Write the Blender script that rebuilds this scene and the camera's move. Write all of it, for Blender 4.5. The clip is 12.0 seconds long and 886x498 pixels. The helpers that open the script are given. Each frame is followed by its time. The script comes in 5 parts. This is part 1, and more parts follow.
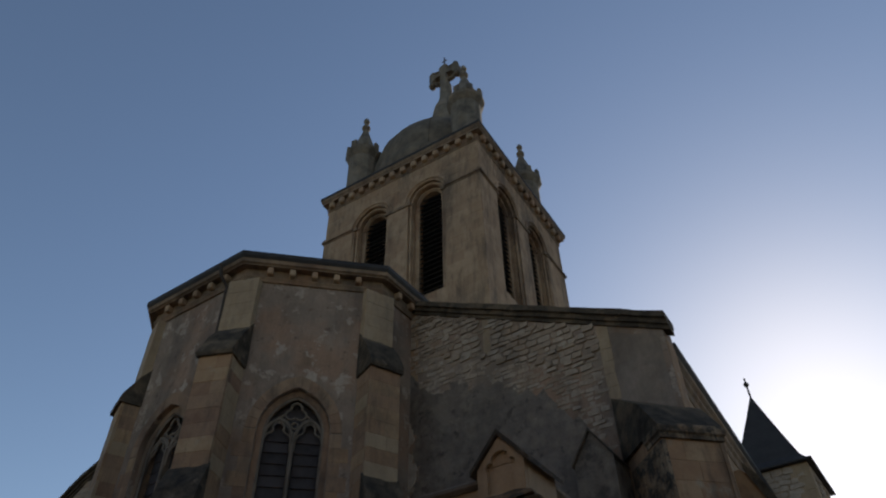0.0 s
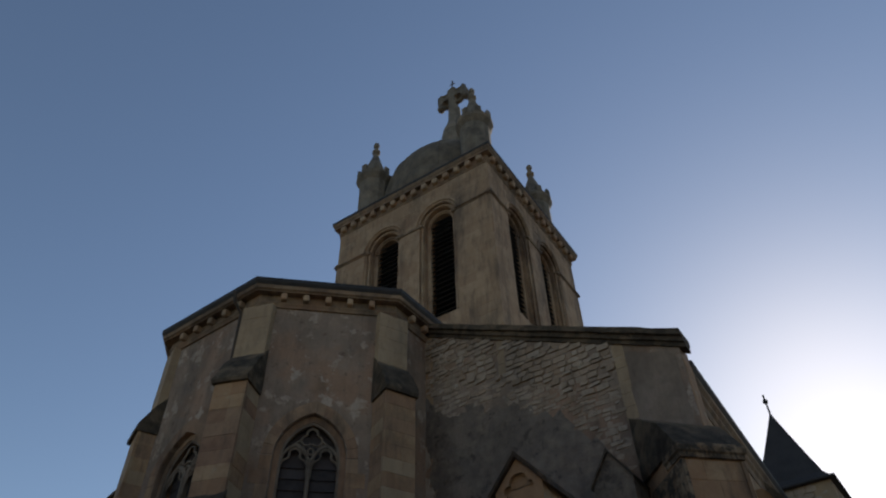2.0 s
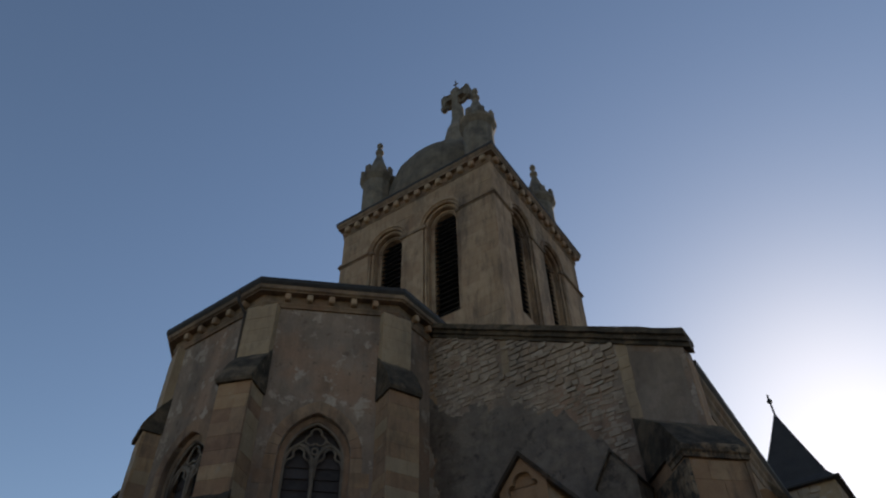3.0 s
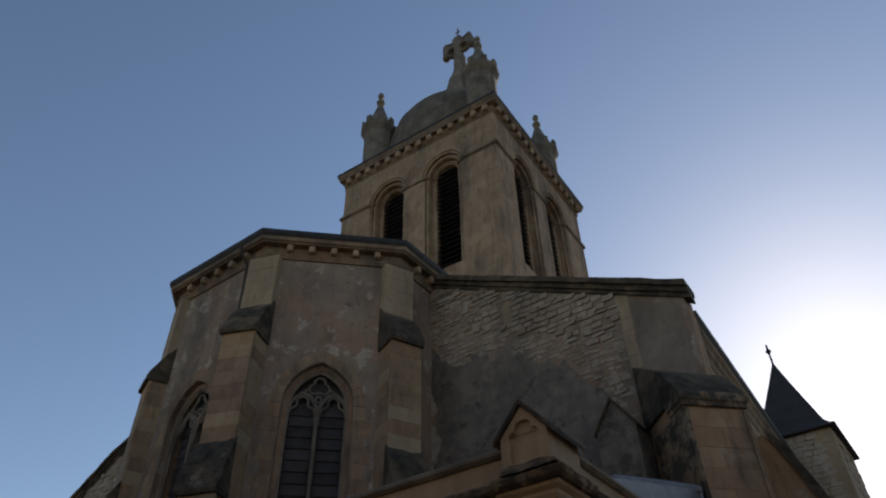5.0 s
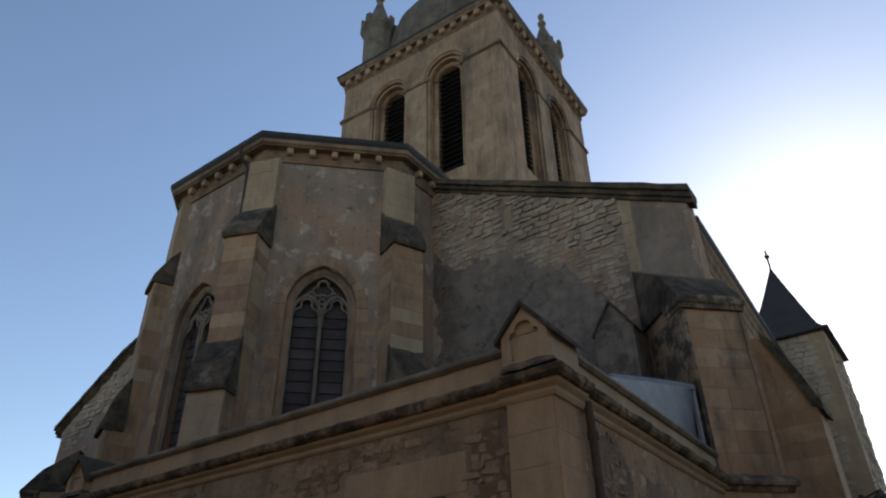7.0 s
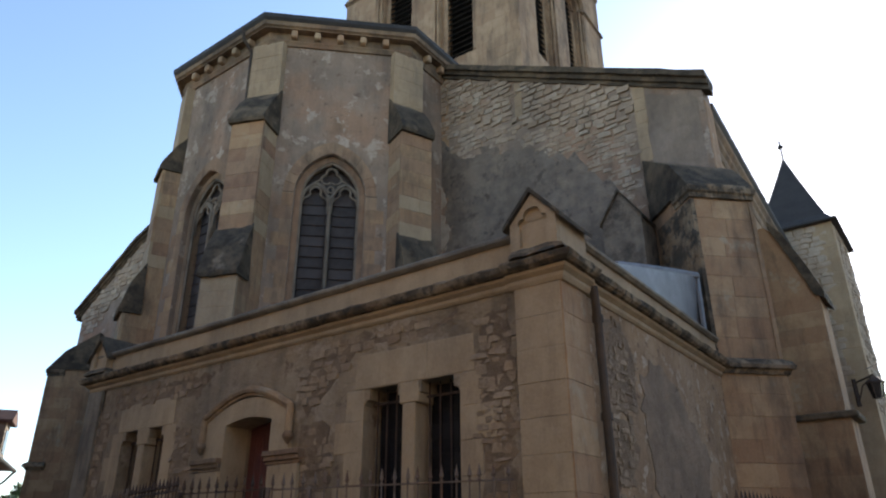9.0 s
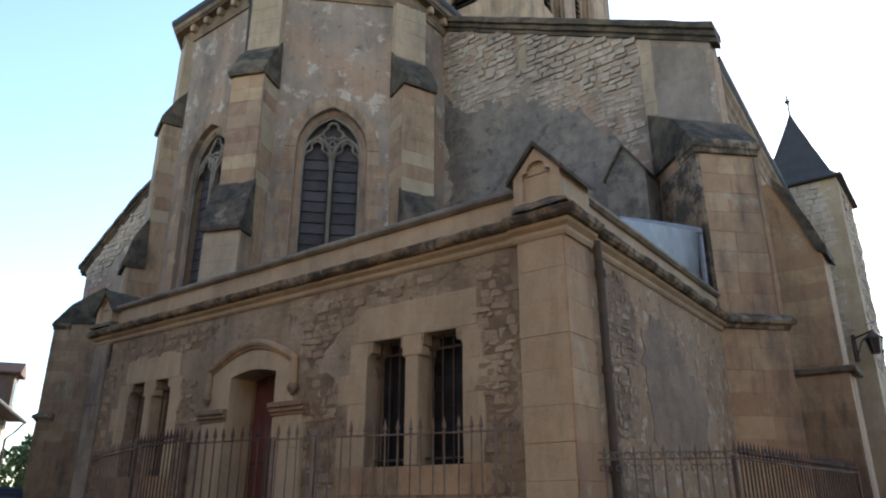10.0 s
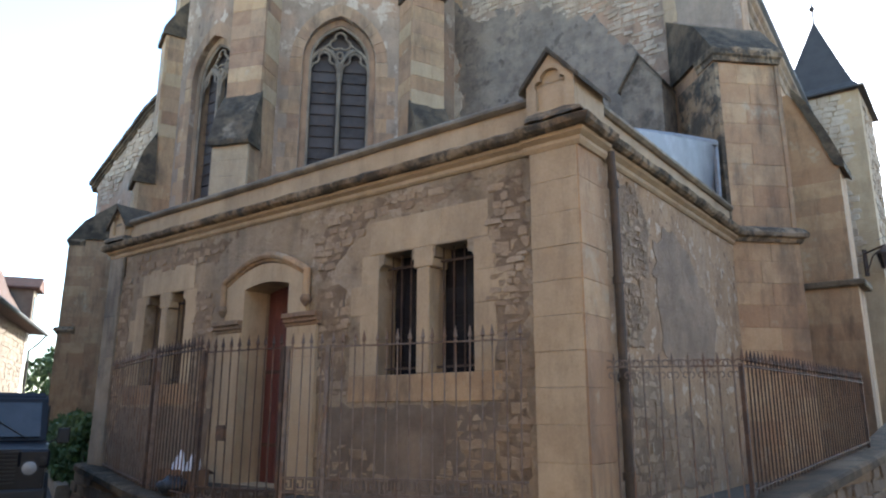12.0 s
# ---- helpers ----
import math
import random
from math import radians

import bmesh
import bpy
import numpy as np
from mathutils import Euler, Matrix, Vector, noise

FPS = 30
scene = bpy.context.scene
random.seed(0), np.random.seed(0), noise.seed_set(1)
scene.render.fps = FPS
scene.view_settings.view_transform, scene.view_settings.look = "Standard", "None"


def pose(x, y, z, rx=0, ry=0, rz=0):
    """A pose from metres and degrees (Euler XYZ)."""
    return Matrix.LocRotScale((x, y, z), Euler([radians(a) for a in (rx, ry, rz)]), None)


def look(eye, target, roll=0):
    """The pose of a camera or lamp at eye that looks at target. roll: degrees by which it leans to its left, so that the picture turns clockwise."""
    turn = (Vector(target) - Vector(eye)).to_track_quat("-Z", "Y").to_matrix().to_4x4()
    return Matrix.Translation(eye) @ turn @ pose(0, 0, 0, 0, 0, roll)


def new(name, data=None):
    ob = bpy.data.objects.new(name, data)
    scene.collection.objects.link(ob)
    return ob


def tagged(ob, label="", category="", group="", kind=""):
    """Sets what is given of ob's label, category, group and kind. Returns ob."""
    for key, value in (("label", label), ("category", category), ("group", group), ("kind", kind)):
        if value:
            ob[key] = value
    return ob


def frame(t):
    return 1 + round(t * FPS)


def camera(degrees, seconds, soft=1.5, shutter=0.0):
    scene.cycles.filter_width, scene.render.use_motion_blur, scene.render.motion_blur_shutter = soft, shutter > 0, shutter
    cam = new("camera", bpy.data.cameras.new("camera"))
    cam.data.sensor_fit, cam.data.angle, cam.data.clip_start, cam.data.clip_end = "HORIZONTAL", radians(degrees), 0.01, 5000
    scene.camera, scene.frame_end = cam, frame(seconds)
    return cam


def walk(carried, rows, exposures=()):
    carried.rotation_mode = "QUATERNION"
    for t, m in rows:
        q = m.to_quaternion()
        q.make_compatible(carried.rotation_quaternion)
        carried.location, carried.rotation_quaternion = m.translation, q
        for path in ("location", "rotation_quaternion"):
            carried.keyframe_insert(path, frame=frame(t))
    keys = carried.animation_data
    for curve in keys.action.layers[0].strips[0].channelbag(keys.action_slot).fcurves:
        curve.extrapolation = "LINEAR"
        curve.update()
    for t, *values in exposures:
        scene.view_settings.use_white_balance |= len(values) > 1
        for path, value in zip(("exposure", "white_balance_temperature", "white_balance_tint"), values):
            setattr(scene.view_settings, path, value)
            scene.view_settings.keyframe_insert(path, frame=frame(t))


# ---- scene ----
# ---- camera ----
cam = camera(64.6, 12.0, soft=2.1)
PATH = [
    # seconds, x, y, z, yaw, pitch, roll
    (0, 0.086, -0.008, 1.647, 33.65, 42.38, -1.19), (0.5, 0.082, -0.023, 1.641, 33.60, 43.55, -1.24), (1, 0.087, -0.030, 1.640, 33.61, 43.67, -1.23),
    (1.5, 0.089, -0.043, 1.634, 34.41, 43.55, -1.52), (2, 0.093, -0.044, 1.633, 34.90, 44.17, -1.61), (2.5, 0.094, -0.051, 1.625, 35.09, 44.47, -1.57),
    (3, 0.091, -0.048, 1.620, 35.29, 44.19, -1.40), (5, 0.074, -0.015, 1.633, 35.63, 40.26, -1.20), (5.5, 0.065, -0.009, 1.637, 35.69, 38.21, -1.04),
    (6, 0.052, 0.004, 1.626, 35.73, 36.46, -0.94), (6.5, 0.039, 0.015, 1.631, 35.80, 34.50, -0.92), (7, 0.032, 0.015, 1.627, 35.91, 32.55, -0.81),
    (9, 0.004, 0.018, 1.578, 36.70, 23.65, -0.16), (9.5, 0.002, 0.019, 1.565, 36.74, 21.71, -0.02), (10, -0.010, 0.025, 1.558, 36.90, 20.08, 0.04),
    (10.5, -0.026, 0.045, 1.544, 37.25, 18.07, 0.03), (11, -0.038, 0.043, 1.529, 37.56, 16.38, 0.11), (11.5, -0.048, 0.052, 1.519, 37.67, 15.14, 0.19),
    (12, -0.061, 0.062, 1.508, 37.71, 13.33, 0.19),
]
EXPOSURE = [(0, 0.17, 6600, 11), (3, 0.17, 6600, 11), (5, 0.32, 6600, 11), (6, 0.54, 6600, 11), (7, 0.9, 6600, 11), (9, 1.78, 6450, 10), (9.5, 1.96, 6400, 9), (10, 2.24, 6300, 9), (10.5, 2.45, 6200, 8), (11, 2.66, 6150, 8), (12, 2.92, 6100, 8)]
walk(cam, [(t, pose(x, y, z, 90 + p, 0, w) @ pose(0, 0, 0, 0, 0, r)) for t, x, y, z, w, p, r in PATH], EXPOSURE)

# ---- world and sun ----
SUN_AZ, SUN_EL = -3.0, 25.5  # degrees clockwise from +y, and above the horizon
world = bpy.data.worlds.new("sky")
scene.world = world
world.use_nodes = True
wn = world.node_tree.nodes
sky = wn.new("ShaderNodeTexSky")
sky.sky_type = "NISHITA"
sky.sun_disc = False
sky.sun_elevation = radians(SUN_EL)
sky.sun_rotation = radians(SUN_AZ)
sky.air_density, sky.dust_density, sky.ozone_density = 1.0, 0.33, 1.4
wn["Background"].inputs[1].default_value = 0.1
world.node_tree.links.new(sky.outputs[0], wn["Background"].inputs[0])
lamp = bpy.data.lights.new("sun", "SUN")
lamp.energy, lamp.angle, lamp.color = 2.8, radians(0.5), (1.0, 0.93, 0.82)
sun = new("sun", lamp)
sd = Vector((math.sin(radians(SUN_AZ)) * math.cos(radians(SUN_EL)), math.cos(radians(SUN_AZ)) * math.cos(radians(SUN_EL)), math.sin(radians(SUN_EL))))
sun.matrix_world = look(tuple(sd * 100), (0, 0, 0))

# ---- materials ----
def mix_rgb(nt, fac, a, b):
    n = nt.nodes.new("ShaderNodeMix")
    n.data_type = "RGBA"
    for sock, v in ((n.inputs[0], fac), (n.inputs[6], a), (n.inputs[7], b)):
        if isinstance(v, bpy.types.NodeSocket):
            nt.links.new(v, sock)
        else:
            sock.default_value = v if isinstance(v, float) else (*v, 1)
    return n.outputs[2]


def noise_fac(nt, pos, scale, lo, hi, detail=6.0, rough=0.6, stretch=(1, 1, 1)):
    m = nt.nodes.new("ShaderNodeMapping")
    m.inputs["Scale"].default_value = stretch
    nt.links.new(pos, m.inputs[0])
    n = nt.nodes.new("ShaderNodeTexNoise")
    n.inputs["Scale"].default_value, n.inputs["Detail"].default_value, n.inputs["Roughness"].default_value = scale, detail, rough
    nt.links.new(m.outputs[0], n.inputs["Vector"])
    r = nt.nodes.new("ShaderNodeMapRange")
    r.inputs[1].default_value, r.inputs[2].default_value = lo, hi
    nt.links.new(n.outputs["Fac"], r.inputs[0])
    return r.outputs[0]


def surface(name, a, b, c=None, stain=(0.05, 0.047, 0.043), stain_amt=0.5, stain_scale=0.7, stain_lo=0.52, stain_hi=0.72,
            patch_scale=3.0, patch_lo=0.4, patch_hi=0.62, rand=0.0, bump=0.35, rough=0.9, metal=0.0, grain=30.0, streak=1.0, spec=0.3, flake=None, grime=0.0):
    """Two tones in patches, grain, stains of their own shape, and a tone that differs from piece to piece."""
    m = bpy.data.materials.new(name)
    m.use_nodes = True
    nt = m.node_tree
    bsdf = nt.nodes["Principled BSDF"]
    geo = nt.nodes.new("ShaderNodeNewGeometry")
    pos = geo.outputs["Position"]
    col = mix_rgb(nt, noise_fac(nt, pos, patch_scale, patch_lo, patch_hi), a, b)
    if c is not None:
        if rand:
            info = nt.nodes.new("ShaderNodeObjectInfo")
            r = nt.nodes.new("ShaderNodeMath")
            r.operation = "MULTIPLY"
            r.inputs[1].default_value = rand
            nt.links.new(info.outputs["Random"], r.inputs[0])
            col = mix_rgb(nt, r.outputs[0], col, c)
        else:
            col = mix_rgb(nt, noise_fac(nt, pos, patch_scale * 0.35, 0.5, 0.62), col, c)
    if flake:
        for colour, scale, lo, hi in flake:
            col = mix_rgb(nt, noise_fac(nt, pos, scale, lo, hi, 8.0, 0.62), col, colour)
    g = noise_fac(nt, pos, grain, 0.25, 0.75, 8.0, 0.7)
    dk = mix_rgb(nt, g, (0.86, 0.86, 0.86), (1.08, 1.08, 1.08))
    mul = nt.nodes.new("ShaderNodeMix")
    mul.data_type, mul.blend_type = "RGBA", "MULTIPLY"
    mul.inputs[0].default_value = 1.0
    nt.links.new(col, mul.inputs[6])
    nt.links.new(dk, mul.inputs[7])
    col = mul.outputs[2]
    if stain_amt:
        s = noise_fac(nt, pos, stain_scale, stain_lo, stain_hi, 9.0, 0.65, (1, 1, 1 / streak))
        sm = nt.nodes.new("ShaderNodeMath")
        sm.operation = "MULTIPLY"
        sm.inputs[1].default_value = stain_amt
        nt.links.new(s, sm.inputs[0])
        col = mix_rgb(nt, sm.outputs[0], col, stain)
    if grime:
        # soot and rain streaks
        for scale, lo, hi, k in ((0.42, 0.47, 0.62, 1.0), (1.6, 0.52, 0.68, 0.9)):
            sm = nt.nodes.new("ShaderNodeMath")
            sm.operation = "MULTIPLY"
            sm.inputs[1].default_value = grime * k
            nt.links.new(noise_fac(nt, pos, scale, lo, hi, 11.0, 0.7, (1.7, 1.7, 0.4)), sm.inputs[0])
            col = mix_rgb(nt, sm.outputs[0], col, (0.055, 0.046, 0.038))
    nt.links.new(col, bsdf.inputs["Base Color"])
    bsdf.inputs["Roughness"].default_value, bsdf.inputs["Metallic"].default_value = rough, metal
    bsdf.inputs["Specular IOR Level"].default_value = spec
    if bump:
        big = noise_fac(nt, pos, grain * 0.35, 0.2, 0.8, 10.0, 0.7)
        bp = nt.nodes.new("ShaderNodeBump")
        bp.inputs["Strength"].default_value, bp.inputs["Distance"].default_value = bump, 0.03
        nt.links.new(big, bp.inputs["Height"])
        nt.links.new(bp.outputs[0], bsdf.inputs["Normal"])
    return m


ASHLAR = surface("ashlar", (0.44, 0.298, 0.168), (0.36, 0.228, 0.125), (0.29, 0.162, 0.088), rand=0.75, stain_amt=0.4, stain_scale=0.9, bump=0.35, grime=0.6, flake=(((0.40, 0.315, 0.21), 1.7, 0.60, 0.7),))
ASHLAR_PALE = surface("ashlar_pale", (0.41, 0.305, 0.19), (0.35, 0.252, 0.152), (0.335, 0.235, 0.142), rand=0.5, stain=(0.16, 0.122, 0.085), stain_amt=0.4, stain_scale=0.8, bump=0.3, streak=2.0, grime=0.28)
TOWER = surface("tower_stone", (0.445, 0.305, 0.185), (0.355, 0.232, 0.137), (0.29, 0.175, 0.10), stain_amt=0.4, stain_scale=0.55, patch_scale=1.6, bump=0.3, streak=2.5, grime=0.6)
TOWER_BLOCK = surface("tower_block", (0.445, 0.305, 0.185), (0.365, 0.242, 0.143), (0.30, 0.185, 0.107), rand=0.6, stain_amt=0.4, stain_scale=0.55, patch_scale=1.6, bump=0.3, streak=2.5, grime=0.6)
TRIM = surface("carved_corbel", (0.37, 0.235, 0.135), (0.31, 0.175, 0.098), (0.43, 0.31, 0.19), rand=0.9, stain_amt=0.35, stain_scale=2.0, bump=0.3, grime=0.3)
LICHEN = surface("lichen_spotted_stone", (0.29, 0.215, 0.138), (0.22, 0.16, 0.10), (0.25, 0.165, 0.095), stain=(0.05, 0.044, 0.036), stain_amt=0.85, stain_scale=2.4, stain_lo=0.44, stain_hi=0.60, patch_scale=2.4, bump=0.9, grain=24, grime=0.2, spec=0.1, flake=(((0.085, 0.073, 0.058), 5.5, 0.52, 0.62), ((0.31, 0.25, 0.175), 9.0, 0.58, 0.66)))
TRACERY = surface("tracery_stone", (0.24, 0.188, 0.137), (0.175, 0.135, 0.097), (0.285, 0.222, 0.16), stain_amt=0.5, stain_scale=1.5, bump=0.3, grime=0.4)
RED_STONE = surface("ferrous_sandstone", (0.30, 0.178, 0.105), (0.235, 0.134, 0.08), (0.37, 0.25, 0.15), rand=0.8, stain_amt=0.4, stain_scale=1.2, bump=0.35, grime=0.55)
PLASTER = surface("old_render", (0.30, 0.222, 0.16), (0.248, 0.183, 0.134), (0.315, 0.198, 0.128), stain=(0.109, 0.084, 0.062), stain_amt=0.45, stain_scale=0.5, patch_scale=1.3, patch_lo=0.42, patch_hi=0.55, bump=0.45, grain=18, grime=0.4,
                  flake=(((0.25, 0.16, 0.10), 0.9, 0.58, 0.68), ((0.42, 0.335, 0.255), 2.1, 0.565, 0.62), ((0.17, 0.115, 0.078), 5.0, 0.60, 0.68)))
MORTAR = surface("earth_mortar", (0.32, 0.235, 0.148), (0.255, 0.183, 0.112), (0.35, 0.265, 0.175), stain=(0.13, 0.088, 0.058), stain_amt=0.5, stain_scale=0.9, patch_scale=2.5, bump=1.0, grain=22, grime=0.4,
                 flake=(((0.385, 0.295, 0.205), 2.4, 0.57, 0.64), ((0.165, 0.108, 0.066), 3.4, 0.57, 0.66)))
PATCH = surface("cement_patch", (0.19, 0.15, 0.115), (0.145, 0.115, 0.09), (0.225, 0.178, 0.138), stain=(0.29, 0.225, 0.165), stain_amt=0.6, stain_scale=2.2, bump=1.0, grain=16, grime=0.25, patch_scale=4.0, flake=(((0.10, 0.08, 0.062), 3.2, 0.56, 0.64),))
RUBBLE = surface("rubble_stone", (0.445, 0.362, 0.272), (0.36, 0.278, 0.20), (0.27, 0.188, 0.122), rand=0.8, stain_amt=0.35, stain_scale=2.0, grime=0.3, bump=0.8, grain=20)
# darker field stone for the low walls under the railings
RUBBLE_DARK = surface("dark_field_stone", (0.20, 0.158, 0.115), (0.15, 0.115, 0.082), (0.115, 0.085, 0.06), rand=0.85, stain_amt=0.45, stain_scale=2.0, bump=1.0, grain=20, grime=0.4)
RUBBLE_WARM = surface("rubble_stone_warm", (0.39, 0.29, 0.19), (0.31, 0.22, 0.14), (0.235, 0.156, 0.095), rand=0.85, stain_amt=0.35, stain_scale=2.0, bump=1.0, grain=20, grime=0.3)
JOINT = surface("eroded_joint", (0.215, 0.148, 0.092), (0.155, 0.105, 0.064), (0.26, 0.185, 0.118), stain=(0.07, 0.048, 0.032), stain_amt=0.55, stain_scale=2.5, bump=1.0, grain=26)
WEATHERED = surface("lichened_stone", (0.098, 0.077, 0.055), (0.056, 0.046, 0.035), (0.155, 0.115, 0.075), stain=(0.025, 0.021, 0.017), stain_amt=0.7, stain_scale=1.8, patch_scale=4, bump=0.9, spec=0.1, flake=(((0.21, 0.16, 0.11), 2.2, 0.60, 0.7),))
CORNICE = surface("cornice_stone", (0.285, 0.2, 0.125), (0.215, 0.146, 0.09), (0.25, 0.152, 0.09), stain_amt=0.6, stain_scale=1.3, patch_scale=2.4, bump=0.45, grime=0.6)
STUB_STONE = surface("mottled_stub_stone", (0.20, 0.162, 0.12), (0.14, 0.112, 0.083), (0.24, 0.19, 0.14), stain=(0.05, 0.042, 0.034), stain_amt=0.8, stain_scale=2.2, stain_lo=0.46, stain_hi=0.6, bump=0.7, grime=0.4)
GREY_STONE = surface("grey_stone", (0.234, 0.193, 0.142), (0.169, 0.137, 0.099), (0.279, 0.215, 0.145), stain_amt=0.5, stain_scale=1.0, patch_scale=2.0, bump=0.35, grime=0.55)
DOME = surface("dome_stone", (0.169, 0.134, 0.093), (0.126, 0.098, 0.068), (0.208, 0.161, 0.109), stain_amt=0.4, stain_scale=0.5, bump=0.3, grime=0.4)
SLATE = surface("slate", (0.05, 0.046, 0.045), (0.034, 0.032, 0.032), (0.065, 0.06, 0.058), rand=0.8, stain_amt=0.2, bump=0.3, rough=0.8, spec=0.2)
ZINC = surface("zinc_sheet", (0.25, 0.25, 0.26), (0.205, 0.205, 0.212), (0.17, 0.17, 0.177), stain=(0.14, 0.14, 0.145), stain_amt=0.4, stain_scale=1.5, bump=0.06, rough=0.5, metal=0.35)
LEAD = surface("dark_sheet_metal", (0.045, 0.041, 0.038), (0.033, 0.03, 0.028), stain_amt=0.2, bump=0.1, rough=0.7, metal=0.1)
PIPE = surface("painted_pipe", (0.075, 0.06, 0.048), (0.055, 0.044, 0.036), (0.11, 0.075, 0.05), stain_amt=0.3, stain_scale=3, bump=0.15, rough=0.7, spec=0.15)
IRON = surface("rusty_iron", (0.075, 0.05, 0.038), (0.05, 0.036, 0.03), (0.12, 0.07, 0.045), stain=(0.16, 0.125, 0.10), stain_amt=0.35, stain_scale=6, patch_scale=12, bump=0.4, grain=60, rough=0.75, metal=0.3)
IRON_GREY = surface("grey_iron", (0.19, 0.145, 0.115), (0.14, 0.105, 0.083), (0.15, 0.092, 0.062), stain=(0.07, 0.05, 0.04), stain_amt=0.4, stain_scale=5, patch_scale=10, bump=0.4, grain=60, rough=0.8, spec=0.15)
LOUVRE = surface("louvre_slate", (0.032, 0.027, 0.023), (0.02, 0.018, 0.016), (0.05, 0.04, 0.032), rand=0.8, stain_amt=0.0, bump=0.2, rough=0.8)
# near-black colour that stands in for the shade inside openings
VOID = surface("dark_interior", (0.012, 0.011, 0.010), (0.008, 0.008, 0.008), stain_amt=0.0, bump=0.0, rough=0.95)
DOOR = surface("red_door_paint", (0.15, 0.045, 0.036), (0.11, 0.034, 0.028), (0.06, 0.025, 0.02), rand=0.5, stain_amt=0.3, stain_scale=2, patch_scale=5, bump=0.2, rough=0.55)
STREET = surface("asphalt", (0.06, 0.058, 0.055), (0.045, 0.044, 0.042), (0.085, 0.08, 0.075), stain_amt=0.3, stain_scale=0.4, bump=0.4, grain=60)
SOIL = surface("gravel_ground", (0.10, 0.082, 0.06), (0.07, 0.057, 0.042), (0.125, 0.10, 0.075), stain_amt=0.3, bump=0.8, grain=40)
LEAF = surface("hedge_leaf", (0.055, 0.095, 0.028), (0.03, 0.058, 0.018), (0.085, 0.12, 0.04), rand=0.0, stain_amt=0.0, bump=0.0, rough=0.55)
BARK = surface("bark", (0.09, 0.07, 0.05), (0.06, 0.047, 0.035), stain_amt=0.3, bump=0.8)
HOUSE_ROOF = surface("clay_tile", (0.17, 0.085, 0.06), (0.11, 0.06, 0.045), (0.07, 0.05, 0.042), rand=0.7, stain_amt=0.5, stain_scale=1.0, bump=0.4)
HOUSE_RUBBLE = surface("house_rubble", (0.20, 0.165, 0.13), (0.155, 0.125, 0.095), (0.24, 0.20, 0.16), rand=0.7, stain_amt=0.3, bump=0.5, grain=12)
HOUSE_FRONT = surface("house_front", (0.19, 0.155, 0.12), (0.15, 0.12, 0.09), (0.22, 0.18, 0.14), stain_amt=0.3, bump=0.5, grain=12)
# brown for the added unseen walls; its tone sets how much light they bounce
UNSEEN_WALL = surface("unseen_wall_brown", (0.33, 0.255, 0.18), (0.27, 0.205, 0.14), (0.37, 0.29, 0.21), stain_amt=0.2, bump=0.5, grain=12)
LIME = surface("lime_render", (0.66, 0.62, 0.54), (0.58, 0.53, 0.45), (0.7, 0.66, 0.6), stain_amt=0.2, bump=0.2)
CAR_GLASS = surface("car_glass", (0.03, 0.032, 0.036), (0.022, 0.024, 0.027), stain_amt=0.0, bump=0.0, rough=0.12, spec=0.5)
CAR = surface("car_paint", (0.008, 0.0085, 0.012), (0.007, 0.0075, 0.010), stain_amt=0.0, bump=0.0, rough=0.35, spec=0.18)
RUBBER = surface("black_plastic", (0.018, 0.018, 0.018), (0.012, 0.012, 0.012), stain_amt=0.0, bump=0.1, rough=0.7)
TYRE = surface("tyre_rubber", (0.02, 0.02, 0.02), (0.014, 0.014, 0.014), stain_amt=0.2, bump=0.3, rough=0.85)
CHROME = surface("headlamp_reflector", (0.24, 0.235, 0.23), (0.18, 0.18, 0.18), stain_amt=0.0, bump=0.0, rough=0.4)
PAPER = surface("white_bag", (0.72, 0.74, 0.78), (0.62, 0.64, 0.7), (0.35, 0.45, 0.7), patch_scale=8, stain_amt=0.0, bump=0.3, rough=0.5)
CARD = surface("cardboard", (0.17, 0.10, 0.062), (0.12, 0.072, 0.045), stain_amt=0.2, bump=0.2)
BLACK_BAG = surface("dark_bag", (0.03, 0.035, 0.045), (0.02, 0.024, 0.03), stain_amt=0.0, bump=0.5, rough=0.4)


def glass(name, tint, rough, spec=0.5):
    """Old leaded glass seen from outside: dark, uneven, glossy."""
    m = surface(name, tint, tuple(0.6 * v for v in tint), tuple(1.6 * v for v in tint), rand=0.9, stain_amt=0.0, bump=0.25, rough=rough, grain=9.0, patch_scale=5, spec=spec)
    return m


LEADED = glass("leaded_glass", (0.05, 0.041, 0.038), 0.6, 0.16)
EARTH_RENDER = surface("earth_render", (0.37, 0.245, 0.14), (0.285, 0.183, 0.102), (0.40, 0.28, 0.175), stain=(0.14, 0.088, 0.055), stain_amt=0.6, stain_scale=1.5, patch_scale=2.0, bump=0.8, grain=20, grime=0.25,
                       flake=(((0.46, 0.36, 0.26), 5.0, 0.57, 0.62), ((0.15, 0.09, 0.055), 7.0, 0.60, 0.66)))
RENDER_DAMP = surface("grey_brown_render", (0.19, 0.142, 0.10), (0.148, 0.108, 0.076), (0.225, 0.165, 0.115), stain=(0.085, 0.062, 0.045), stain_amt=0.6, stain_scale=1.3, bump=0.6, grain=16, grime=0.35)
RENDER_BROWN = surface("brown_render", (0.225, 0.162, 0.11), (0.18, 0.128, 0.086), (0.27, 0.195, 0.13), stain=(0.30, 0.22, 0.15), stain_amt=0.6, stain_scale=2.4, bump=0.9, grain=16)
PANE = glass("window_glass", (0.014, 0.013, 0.015), 0.22, 0.25)
